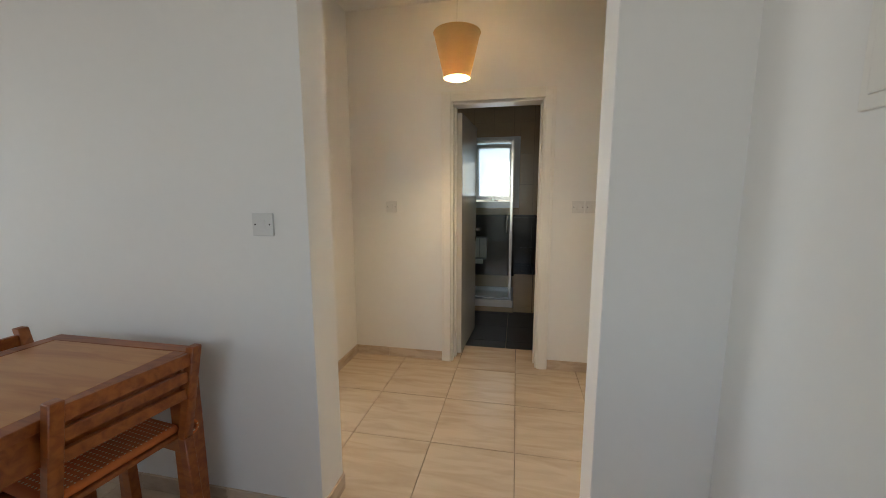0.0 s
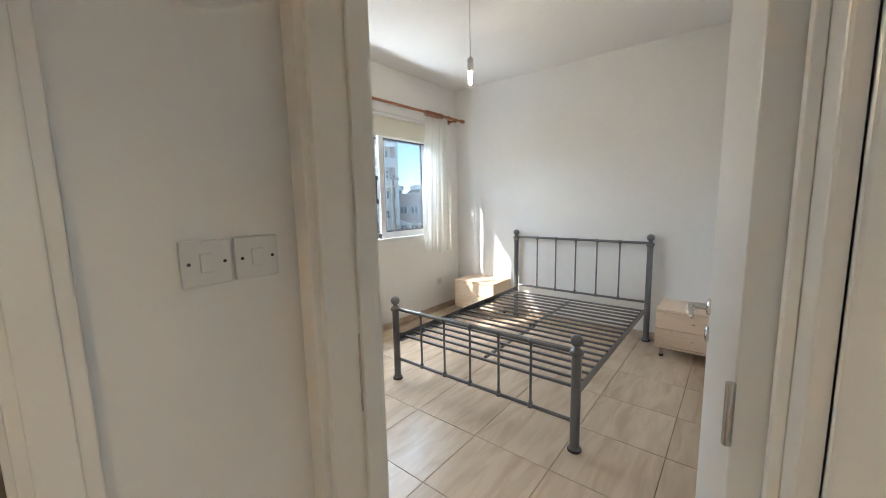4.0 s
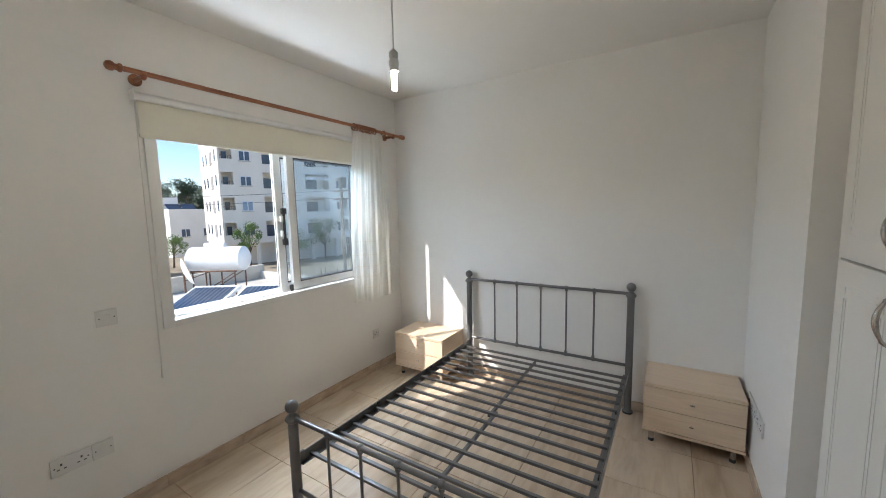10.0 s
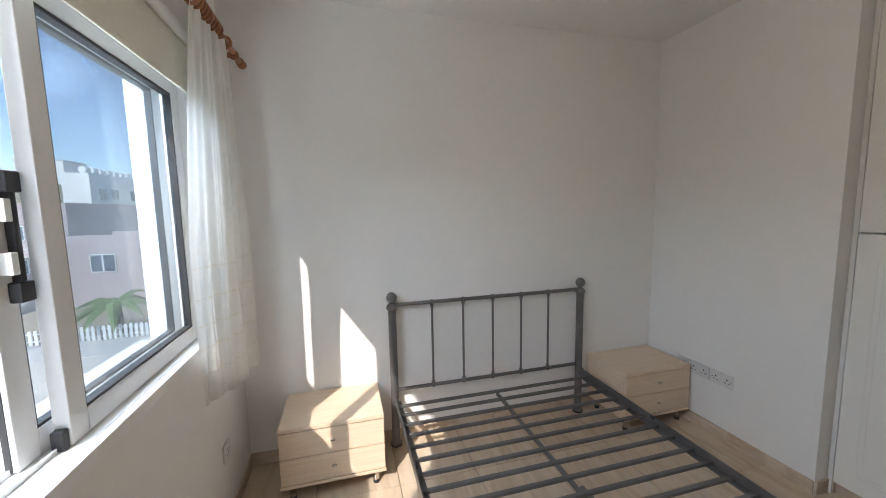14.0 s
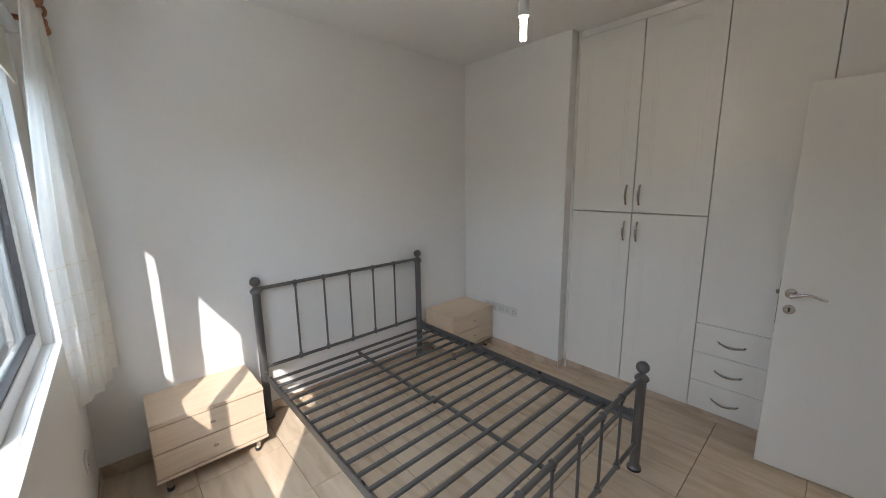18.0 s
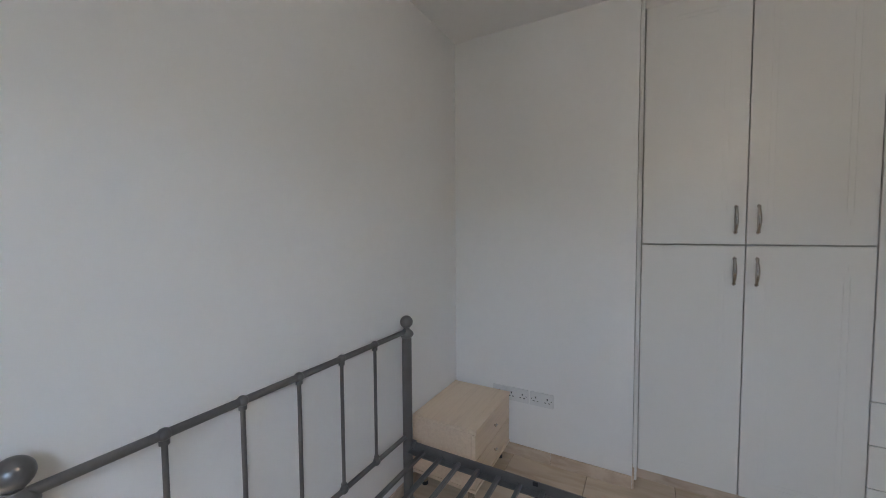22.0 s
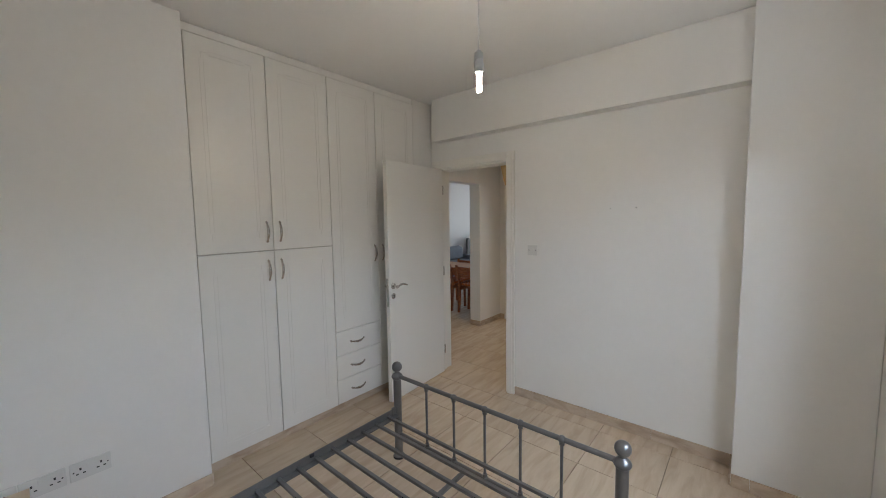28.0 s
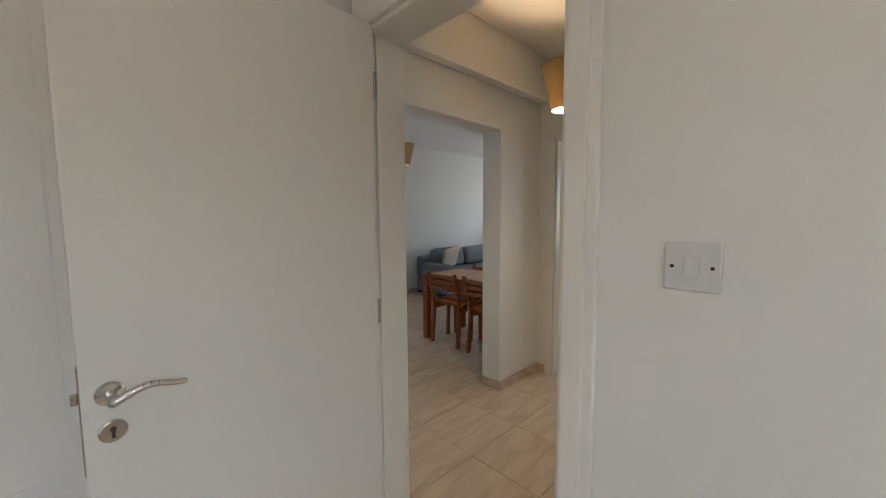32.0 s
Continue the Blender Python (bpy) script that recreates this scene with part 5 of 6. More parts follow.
# ---- outside ----
GZ = -4.5
ASPH = mat("asphalt", (0.075, 0.075, 0.078), 0.9, vary=0.2, scale=0.5, bump=0.3, bscale=40)
SOIL = mat("dry_ground", (0.30, 0.25, 0.18), 0.95, vary=0.25, scale=0.2, bump=0.3, bscale=8)
CONC = mat("concrete_roof", (0.56, 0.52, 0.45), 0.9, vary=0.2, scale=0.9, bump=0.2, bscale=20)
KERB = mat("kerb_concrete", (0.52, 0.50, 0.46), 0.9, vary=0.12, scale=2)
RENDER_C = mat("cream_render", (0.84, 0.77, 0.68), 0.9, vary=0.09, scale=0.35, bump=0.2, bscale=12)
RENDER_W = mat("white_render", (0.78, 0.77, 0.74), 0.85, vary=0.06, scale=0.5, bump=0.15, bscale=12)
RENDER_P = mat("dusty_pink_render", (0.42, 0.32, 0.32), 0.9, vary=0.10, scale=0.5)
YELLOW = mat("pale_yellow_render", (0.66, 0.53, 0.28), 0.9, vary=0.08, scale=0.6)
WINDARK = mat("far_window_glass", (0.07, 0.10, 0.15), 0.12, vary=0.3, scale=1.0)
SHUT = mat("blue_shutter", (0.30, 0.38, 0.47), 0.6, vary=0.1, scale=2)
# dark grey that paints the shade of a recess on a flat slab
RECESS_SHADE = mat("balcony_recess_shade", (0.30, 0.29, 0.28), 0.9, vary=0.15, scale=0.7)
WHITEM = mat("white_metal", (0.80, 0.80, 0.80), 0.3, vary=0.04, scale=3)
RUST = mat("rusty_steel", (0.16, 0.09, 0.06), 0.7, metal=0.4, vary=0.3, scale=12)
SOLAR = mat("solar_panel_blue", (0.035, 0.055, 0.095), 0.3, vary=0.2, scale=4)
BARK = mat("bark", (0.12, 0.085, 0.06), 0.95, vary=0.3, scale=6, bump=0.6, bscale=20)
LEAF_D = mat("pine_leaf", (0.035, 0.06, 0.028), 0.8, vary=0.5, scale=0.8)
LEAF_L = mat("bright_leaf", (0.10, 0.17, 0.035), 0.7, vary=0.45, scale=1.5)
ROOFT = mat("red_brown_roof", (0.25, 0.085, 0.06), 0.8, vary=0.2, scale=5)
POLE = mat("weathered_pole", (0.20, 0.15, 0.11), 0.9, vary=0.25, scale=6)

setting("ground", [(-1500, -1500, GZ - 1, 1500, 1500, GZ)], SOIL, "dry bare ground around the houses")
setting("road", [(12.8, -60, GZ, 20.0, 30, GZ + 0.03), (20.0, 22.5, GZ, 90, 30.0, GZ + 0.03)], ASPH, "grey asphalt street")
setting("pavement", [(20.2, -60, GZ, 22.6, 22.2, GZ + 0.14), (10.6, -60, GZ, 12.6, 23, GZ + 0.14)], KERB, "concrete pavement along the street", 0.02)
setting("outer_wall_below", [(-6.0, YW + 0.01, GZ, 4.7, YW + 0.24, -0.151)], RENDER_C, "rendered wall of the storey below")


def house(name, label, x0, y0, x1, y1, z1, material, windows=(), category="building"):
    """A plain rendered block with a parapet; windows: face, along, z, width, height."""
    b = thing(name, label, category, at=((x0 + x1) / 2, (y0 + y1) / 2, GZ))
    part("wall", box(bmesh.new(), x0, y0, GZ, x1, y1, z1), material, b)
    bm = bmesh.new()
    for a in ((x0, y0, x1, y0 + 0.2), (x0, y1 - 0.2, x1, y1), (x0, y0 + 0.2, x0 + 0.2, y1 - 0.2), (x1 - 0.2, y0 + 0.2, x1, y1 - 0.2)):
        box(bm, a[0], a[1], z1, a[2], a[3], z1 + 0.45)
    part("roof_parapet", bm, material, b)
    for face, u, z, w, h in windows:
        far_window(b, face, u, z, w, h, x0, y0)
    return b


def far_window(b, face, u, z, w, h, x0, y0, material=None):
    if face == "y":
        f = part("window", box(bmesh.new(), u - w / 2, y0 - 0.05, z, u + w / 2, y0 + 0.02, z + h), WHITEM, b)
        for k in (0, 1):
            part("pane", box(bmesh.new(), u - w / 2 + 0.06 + k * w / 2, y0 - 0.08, z + 0.06, u - 0.06 + k * w / 2, y0 - 0.051, z + h - 0.06), material or WINDARK, f)
        part("sill", box(bmesh.new(), u - w / 2 - 0.08, y0 - 0.14, z - 0.08, u + w / 2 + 0.08, y0 - 0.001, z - 0.001), KERB, f)
    else:
        f = part("window", box(bmesh.new(), x0 - 0.05, u - w / 2, z, x0 + 0.02, u + w / 2, z + h), WHITEM, b)
        for k in (0, 1):
            part("pane", box(bmesh.new(), x0 - 0.08, u - w / 2 + 0.06 + k * w / 2, z + 0.06, x0 - 0.051, u - 0.06 + k * w / 2, z + h - 0.06), material or WINDARK, f)


# apartment block across the street, its front turned a little towards the east; built straight, then turned about its corner
AX0, AY, AL, AD, AZ = 23.03, 43.68, 15.65, 11.4, 10.55
apt = thing("apartment_building", "cream five-storey apartment block with balconies and roof tanks", "building", at=(AX0, AY, GZ))
FLOORS = [7.42 - 2.85 * k for k in range(4)]              # tops of the balcony parapets, top storey first


def wall_band(x0, x1, y0, y1, openings):
    """Rendered wall from x0 to x1 between floors, left open where the openings (z0, z1) are."""
    z = GZ + 2.6
    for a, b in sorted(openings) + [(AZ, AZ)]:
        part("wall_panel", box(bmesh.new(), x0, y0, z, x1, y1, a), RENDER_C, apt)
        z = b


def pierced(u0, u1, deep, openings):
    """A bay with recessed openings: side cheeks, back wall and the wall between them."""
    wall_band(AX0 + u0, AX0 + u1, AY, AY + 0.25, openings)
    part("recess_back", box(bmesh.new(), AX0 + u0, AY + deep, GZ + 2.6, AX0 + u1, AY + deep + 0.2, AZ), RENDER_C, apt)


for u0, u1 in ((0.0, 0.22), (1.42, 4.55), (6.75, 9.55), (12.65, 13.7), (15.2, AL)):     # plain bays
    wall_band(AX0 + u0, AX0 + u1, AY, AY + 0.25, [])
    for u in (u0, u1 - 0.18):
        part("bay_cheek", box(bmesh.new(), AX0 + u, AY + 0.251, GZ + 2.6, AX0 + u + 0.18, AY + 1.6, AZ), RENDER_C, apt)
pierced(0.22, 1.42, 1.2, [(z + 0.35, z + 1.75) for z in FLOORS])
pierced(4.55, 6.75, 1.5, [(z, z + 1.85) for z in FLOORS])
pierced(9.55, 12.65, 1.5, [(z, z + 1.85) for z in FLOORS])
pierced(13.7, 15.2, 1.5, [(z + 0.2, z + 1.7) for z in FLOORS])
part("core", box(bmesh.new(), AX0 + 0.22, AY + 1.75, GZ, AX0 + AL, AY + AD, AZ - 0.1), RENDER_C, apt)
part("side_wall", box(bmesh.new(), AX0, AY + 0.26, GZ + 2.6, AX0 + 0.2, AY + AD, AZ), RENDER_C, apt)
for k in range(5):
    part("pillar", box(bmesh.new(), AX0 + 0.05 + k * 3.3, AY + 0.03, GZ, AX0 + 0.45 + k * 3.3, AY + 0.43, GZ + 2.599), RENDER_C, apt)
for k in range(5):
    part("floor_slab", box(bmesh.new(), AX0 + 0.01, AY + 0.26, GZ + 2.6 + k * 2.85, AX0 + AL - 0.01, AY + 1.74, GZ + 2.75 + k * 2.85), RENDER_C, apt)
for k, z in enumerate(FLOORS):
    far_window(apt, "y", AX0 + 2.68, z + 0.22, 1.15, 1.1, AX0, AY, SHUT if k == 2 else None)
    far_window(apt, "y", AX0 + 7.68, z - 0.72, 0.95, 1.5, AX0, AY)
    for u0, u1, m in ((0.6, 1.1, WINDARK), (4.75, 5.9, WINDARK), (9.9, 11.6, WINDARK), (13.9, 14.7, WINDARK)):
        part("balcony_door", box(bmesh.new(), AX0 + u0, AY + (1.14 if u0 < 1 else 1.44), z - 0.85, AX0 + u1, AY + (1.19 if u0 < 1 else 1.49), z + 1.3), m, apt)
    for u in (0.24, 0.62, 1.0, 1.36):
        part("rail_bar", box(bmesh.new(), AX0 + u, AY + 0.05, z + 0.351, AX0 + u + 0.03, AY + 0.08, z + 0.72), RUST, apt)
    part("rail_top", box(bmesh.new(), AX0 + 0.22, AY + 0.04, z + 0.721, AX0 + 1.42, AY + 0.09, z + 0.76), RUST, apt)
    part("rail_top", box(bmesh.new(), AX0 + 9.6, AY + 0.08, z + 0.16, AX0 + 12.6, AY + 0.12, z + 0.2), RUST, apt)
    if k in (2, 3):
        part("air_conditioner", box(bmesh.new(), AX0 + 6.0, AY + 1.15, z + 0.75, AX0 + 6.6, AY + 1.45, z + 1.2, 0.03), WHITEM, apt, "white air conditioner", 40)
    if k < 2:
        part("awning", box(bmesh.new(), AX0 + 9.6, AY - 0.35 * k, z + 1.2, AX0 + 12.6, AY + 0.05, z + 1.24 + 0.3 * k), WHITEM, apt, "rolled-out pale awning")
    for j, v in enumerate((1.2, 3.4, 6.4, 8.6)):          # openings on the end wall, as flat slabs; j == 1 painted as a shaded recess
        hole = part("side_window", box(bmesh.new(), AX0 - 0.04, AY + v, z + (0.1 if j == 1 else 0.35), AX0 - 0.001, AY + v + (1.3 if j == 1 else 0.7), z + 1.5), RECESS_SHADE if j == 1 else WINDARK, apt)
        part("side_sill", box(bmesh.new(), AX0 - 0.12, AY + v - 0.05, z + (0.0 if j == 1 else 0.25), AX0 - 0.001, AY + v + (1.35 if j == 1 else 0.75), z + (0.09 if j == 1 else 0.34)), KERB, hole)
part("roof_parapet", box(bmesh.new(), AX0 - 0.06, AY - 0.06, AZ + 0.001, AX0 + AL + 0.06, AY + 0.2, AZ + 0.28), RENDER_C, apt)
part("roof_parapet", box(bmesh.new(), AX0 - 0.06, AY + 0.201, AZ + 0.001, AX0 + 0.2, AY + AD, AZ + 0.28), RENDER_C, apt)
for k in range(16):
    part("railing_post", box(bmesh.new(), AX0 + k * 1.0, AY + 0.05, AZ + 0.281, AX0 + k * 1.0 + 0.05, AY + 0.1, AZ + 0.95), RUST, apt)
for z in (0.6, 0.92):
    part("railing", box(bmesh.new(), AX0, AY + 0.04, AZ + z, AX0 + AL, AY + 0.085, AZ + z + 0.05), RUST, apt)
    part("railing", box(bmesh.new(), AX0 + 0.04, AY + 0.09, AZ + z, AX0 + 0.085, AY + AD, AZ + z + 0.05), RUST, apt)
part("stair_head", box(bmesh.new(), AX0 + 6.75, AY - 0.08, AZ + 0.002, AX0 + 9.3, AY + 5.4, AZ + 2.4), RENDER_C, apt, "cream stair tower above the roof")
part("tower_coping", box(bmesh.new(), AX0 + 6.65, AY - 0.18, AZ + 2.401, AX0 + 9.4, AY + 5.5, AZ + 2.52), KERB, apt)
far_window(apt, "y", AX0 + 7.68, AZ - 0.95, 0.95, 1.5, AX0, AY - 0.08)
for x, y in ((AX0 + 1.6, AY + 1.6), (AX0 + 3.9, AY + 1.2), (AX0 + 5.6, AY + 2.4), (AX0 + 10.2, AY + 1.7), (AX0 + 12.0, AY + 2.2)):
    wt = part("water_tank", rod(bmesh.new(), (x, y, AZ + 1.25), (x + 1.6, y, AZ + 1.25), 0.40, seg=18), WHITEM, apt, "white roof water tank", 40)
    for o in (0.2, 1.3):
        part("tank_leg", box(bmesh.new(), x + o, y - 0.35, AZ, x + o + 0.08, y + 0.35, AZ + 0.9), RUST, wt)
part("satellite_dish", lathe(bmesh.new(), AX0 + 1.1, AY + 0.9, [(0.05, AZ + 0.6), (0.45, AZ + 0.75), (0.5, AZ + 0.9)], 18), WHITEM, apt, "", 40)
apt.rotation_euler = (0, 0, radians(-17))

# long low block along the street
lowb = house("shop_building", "dusty pink two-storey block with shaded shops", 40.0, 25.5, 52.0, 49.0, 2.2, RENDER_P, [("x", 27 + k * 2.2, z, 1.5, 1.2) for k in range(10) for z in (-0.4, -3.2)])
part("canopy", box(bmesh.new(), 38.2, 28, GZ + 2.6, 39.99, 46, GZ + 2.75), KERB, lowb)
for k in range(6):
    part("canopy_post", box(bmesh.new(), 38.3, 28.5 + k * 3.4, GZ, 38.38, 28.58 + k * 3.4, GZ + 2.6), RUST, lowb)
house("penthouse", "pale yellow roof house on the low block", 44.0, 31.5, 50.0, 37.5, 4.4, YELLOW, [("x", 34.5, 2.7, 1.2, 1.0)])
for k, (x, y) in enumerate(((42, 38.6), (43, 40.6), (42, 43.2), (44, 45.5))):
    w = thing("solar_heater", "white solar water heater with tilted panels on a roof", "water heater", "roof solar heaters", at=(x, y, 2.35))
    part("tank", rod(bmesh.new(), (x, y - 0.8, 3.6), (x, y + 0.8, 3.6), 0.38, seg=16), WHITEM, w, "", 40)
    part("stand", box(bmesh.new(), x - 0.05, y - 0.7, 2.35, x + 0.05, y + 0.7, 3.25), RUST, w)
    bm = box(bmesh.new(), -1.7, -0.9, -0.04, 0, 0.9, 0.04)
    bm.transform(Matrix.Translation((x - 0.1, y, 3.2)) @ Matrix.Rotation(radians(-28), 4, "Y"))
    part("panel", bm, SOLAR, w)
house("white_house", "white two-storey house with small windows", 13.0, 75.0, 24.7, 84.0, 1.95, RENDER_W, [("y", 22.7, 0.15, 1.5, 1.2), ("y", 17.5, 0.15, 1.4, 1.2), ("y", 21.5, -3.0, 1.4, 1.2)])
house("white_villa", "white stepped house with a roof terrace", 25.1, 62.0, 33.0, 70.0, 2.05, RENDER_W, [("x", 64.0, -0.6, 1.2, 1.2), ("y", 27.0, -1.6, 1.2, 1.2), ("y", 30.0, -1.6, 1.2, 1.2)])
part("upper_storey", box(bmesh.new(), 25.1, 66.0, 2.051, 28.0, 69.7, 4.4), RENDER_W, bpy.data.objects["white_villa"])
for k in range(2):
    bm = box(bmesh.new(), -0.9, -0.7, -0.04, 0.9, 0.7, 0.04)
    bm.transform(Matrix.Translation((26.6 + k * 2.0, 64.2, 2.9)) @ Matrix.Rotation(radians(35), 4, "X"))
    part("solar_panel", bm, SOLAR, bpy.data.objects["white_villa"])
house("low_house", "low house with a red-brown roof", 21.5, 66.0, 25.0, 72.0, -1.0, ROOFT)
house("grey_shed", "pale blue-grey garage with a flat roof", 9.0, 42.0, 13.6, 48.0, -1.75, mat("grey_blue_render", (0.50, 0.53, 0.57), 0.9, vary=0.08, scale=0.6))
bm = box(bmesh.new(), 9.0, 41.6, -1.29, 13.8, 48.2, -1.2)
part("roof", bm, KERB, bpy.data.objects["grey_shed"])
house("pink_house", "dusty mauve house across the street", 31.0, 6.0, 37.0, 21.0, -0.2, RENDER_P, [("x", y, -2.2, 1.4, 1.2) for y in (9, 12, 15, 18.5)])
wblk = house("white_block", "white four-storey block with a row of roof tanks", 58.0, 33.4, 71.5, 44.0, 6.4, RENDER_W, [("y", x, z, 1.7, 1.5) for x in (60.3, 63.0, 67.5) for z in (3.6, 0.6)] + [("x", 38.5, 3.6, 1.6, 1.4)])
for k in range(7):
    x = 59.0 + k * 1.55
    wt = part("water_tank", rod(bmesh.new(), (x, 34.6, 7.35), (x + 1.05, 34.6, 7.35), 0.42, seg=14), WHITEM, wblk, "white roof water tank", 40)
    part("tank_leg", box(bmesh.new(), x + 0.3, 34.3, 6.4, x + 0.7, 34.9, 6.98), RUST, wt)
part("roof_house", box(bmesh.new(), 58.6, 36.2, 6.401, 63.0, 41.0, 8.3), RENDER_W, wblk)
part("roof_house_coping", box(bmesh.new(), 58.5, 36.1, 8.301, 63.1, 41.1, 8.45), KERB, wblk)

cp = thing("carport", "open carport with a white sheet roof", "carport", at=(15.4, 44.6, GZ))
bm = box(bmesh.new(), -1.7, -2.6, -0.04, 1.7, 2.6, 0.04)
bm.transform(Matrix.Translation((15.4, 44.6, -1.45)) @ Matrix.Rotation(radians(9), 4, "Y"))
part("roof", bm, WHITEM, cp)
for x in (13.95, 16.8):
    for y in (42.2, 47.0):
        part("post", box(bmesh.new(), x - 0.05, y - 0.05, GZ, x + 0.05, y + 0.05, -1.5 - 0.13 * (x - 15.4)), RUST, cp)
part("back_wall", box(bmesh.new(), 13.9, 47.2, GZ, 16.9, 47.3, -1.75), RENDER_C, cp)
heap = thing("junk_heap", "heap of timber and scrap beside the carport", "scrap", at=(17.2, 44.5, GZ))
hr = random.Random(4)
for k in range(14):
    p = Vector((17.2 + hr.uniform(-0.4, 0.5), 44.5 + hr.uniform(-1.5, 1.5), GZ))
    part("plank", rod(bmesh.new(), p, p + Vector((hr.uniform(-0.5, 0.3), hr.uniform(-0.6, 0.6), hr.uniform(1.2, 2.6))), 0.06, seg=6), POLE if k % 2 else RUST, heap)


def car(label, x, y, turn, paint):
    c = thing("car", label, "car", at=(0, 0, 0))
    bm = box(bmesh.new(), -0.86, -2.1, 0.28, 0.86, 2.1, 0.82, 0.10)
    part("body", bm, paint, c, "", 40)
    bm = box(bmesh.new(), -0.78, -0.95, 0.822, 0.78, 1.75, 1.40, 0.06)
    for v in bm.verts:
        if v.co.z > 1.2:
            v.co.x *= 0.82
            v.co.y = 0.4 + (v.co.y - 0.4) * 0.70
    part("cabin", bm, WINDARK, c, "dark glazed cabin", 40)
    part("roof", box(bmesh.new(), -0.62, -0.50, 1.39, 0.62, 1.32, 1.43, 0.02), paint, c, "", 40)
    part("bumper", box(bmesh.new(), -0.84, -2.18, 0.30, 0.84, -2.09, 0.48, 0.02), BLACK, c)
    for sx in (-0.55, 0.55):
        part("headlight", box(bmesh.new(), sx - 0.2, -2.125, 0.56, sx + 0.2, -2.08, 0.70, 0.02), WHITEM, c)
        for wy in (-1.3, 1.3):
            w = part("wheel", rod(bmesh.new(), (sx * 1.45 - 0.09, wy, 0.31), (sx * 1.45 + 0.09, wy, 0.31), 0.31, seg=20), BLACK, c, "", 40)
            part("rim", rod(bmesh.new(), (sx * 1.45 - 0.095, wy, 0.31), (sx * 1.45 + 0.095, wy, 0.31), 0.19, seg=16), CHROME, w, "", 40)
    c.matrix_basis = pose(x, y, GZ, 0, 0, turn)
    return c


car("dark blue parked car under the carport", 15.35, 44.0, 4, mat("car_dark_blue", (0.02, 0.03, 0.055), 0.2, vary=0.1, coat=0.5))
car("bright blue parked car beyond the garden", 21.2, 62.0, 60, mat("car_blue", (0.03, 0.12, 0.42), 0.25, vary=0.1, coat=0.5))

# flat roof of the neighbour, with its solar heater and dish
RZ = -0.5
nr = thing("neighbour_roof", "flat concrete roof of the next house with a low parapet", "roof", at=(0, 9, GZ))
part("slab", box(bmesh.new(), -9.0, 4.7, GZ, 8.3, 12.6, RZ), CONC, nr)
part("parapet", box(bmesh.new(), -9.0, 12.45, RZ, 8.3, 12.6, RZ + 0.42), CONC, nr)
part("parapet", box(bmesh.new(), 8.15, 9.4, RZ, 8.3, 12.449, RZ + 0.22), CONC, nr)
nr2 = bmesh.new()
for k in range(9):
    x, y = 7.9 + random.uniform(-0.15, 0.15), 9.0 + random.uniform(-0.2, 0.2)
    rod(nr2, (x, y, RZ - 0.02), (x + random.uniform(-0.15, 0.15), y + random.uniform(-0.15, 0.15), RZ + random.uniform(0.35, 0.6)), 0.008, seg=6)
part("rebar", nr2, RUST, nr, "rusty reinforcing bars left standing")
tank = thing("water_heater", "white solar water tank on a rusty stand", "water heater", at=(6.0, 10.6, RZ))
ax = Vector((0.55, -0.83, 0)).normalized()
cen = Vector((6.0, 10.6, 0.50))
bm = rod(bmesh.new(), cen - ax * 0.62, cen + ax * 0.62, 0.30, seg=28)
rod(bm, cen - ax * 0.70, cen - ax * 0.62, 0.20, 0.30, seg=28)
rod(bm, cen + ax * 0.62, cen + ax * 0.70, 0.30, 0.20, seg=28)
part("tank", bm, WHITEM, tank, "white insulated tank", 40)
part("upper_tank", rod(bmesh.new(), cen - ax * 0.30 + Vector((0, 0, 0.33)), cen + ax * 0.18 + Vector((0, 0, 0.33)), 0.07, seg=14), WHITEM, tank, "", 40)
bm = bmesh.new()
side_ = Vector((ax.y, -ax.x, 0))
for a in (-0.5, -0.1, 0.5):
    for s in (-0.25, 0.25):
        p = cen + ax * a + side_ * s
        rod(bm, (p.x, p.y, RZ), (p.x, p.y, 0.23), 0.018, seg=8)
for s in (-0.25, 0.25):
    p, q = cen - ax * 0.55 + side_ * s, cen + ax * 0.55 + side_ * s
    rod(bm, (p.x, p.y, 0.225), (q.x, q.y, 0.225), 0.02, seg=8)
    rod(bm, (p.x, p.y, RZ + 0.05), (q.x, q.y, 0.22), 0.012, seg=8)
part("stand", bm, RUST, tank, "rusty steel stand", 40)
for k, (px, py) in enumerate(((4.9, 9.55), (5.55, 8.55))):
    lay = Matrix.Translation((px, py, RZ + 0.17)) @ Matrix.Rotation(radians(-57), 4, "Z") @ Matrix.Rotation(radians(14), 4, "X")
    bm = box(bmesh.new(), -0.47, -0.88, -0.03, 0.47, 0.88, 0.03, 0.004)
    bm.transform(lay)
    pan = thing("solar_collector", "dark blue solar panel lying on the flat roof", "solar panel", "solar panels", at=(px, py, RZ))
    part("collector", bm, SOLAR, pan)
    for f0, f1 in (((-0.52, -0.95), (-0.471, 0.95)), ((0.471, -0.95), (0.52, 0.95)), ((-0.47, -0.95), (0.47, -0.881)), ((-0.47, 0.881), (0.47, 0.95))):
        bm = box(bmesh.new(), *f0, -0.035, *f1, 0.045, 0.004)
        bm.transform(lay)
        part("frame", bm, ALU, pan, "pale aluminium frame")
    for q in range(9):
        bm = box(bmesh.new(), -0.40 + q * 0.095, -0.87, 0.0305, -0.365 + q * 0.095, 0.87, 0.036)
        bm.transform(lay)
        part("riser", bm, WINDARK, pan)
    part("support", box(bmesh.new(), px - 0.25, py - 0.25, RZ, px + 0.25, py + 0.25, RZ + 0.13), RUST, pan)
dish = thing("satellite_dish", "white satellite dish on a thin stand", "satellite dish", at=(5.36, 10.95, RZ))
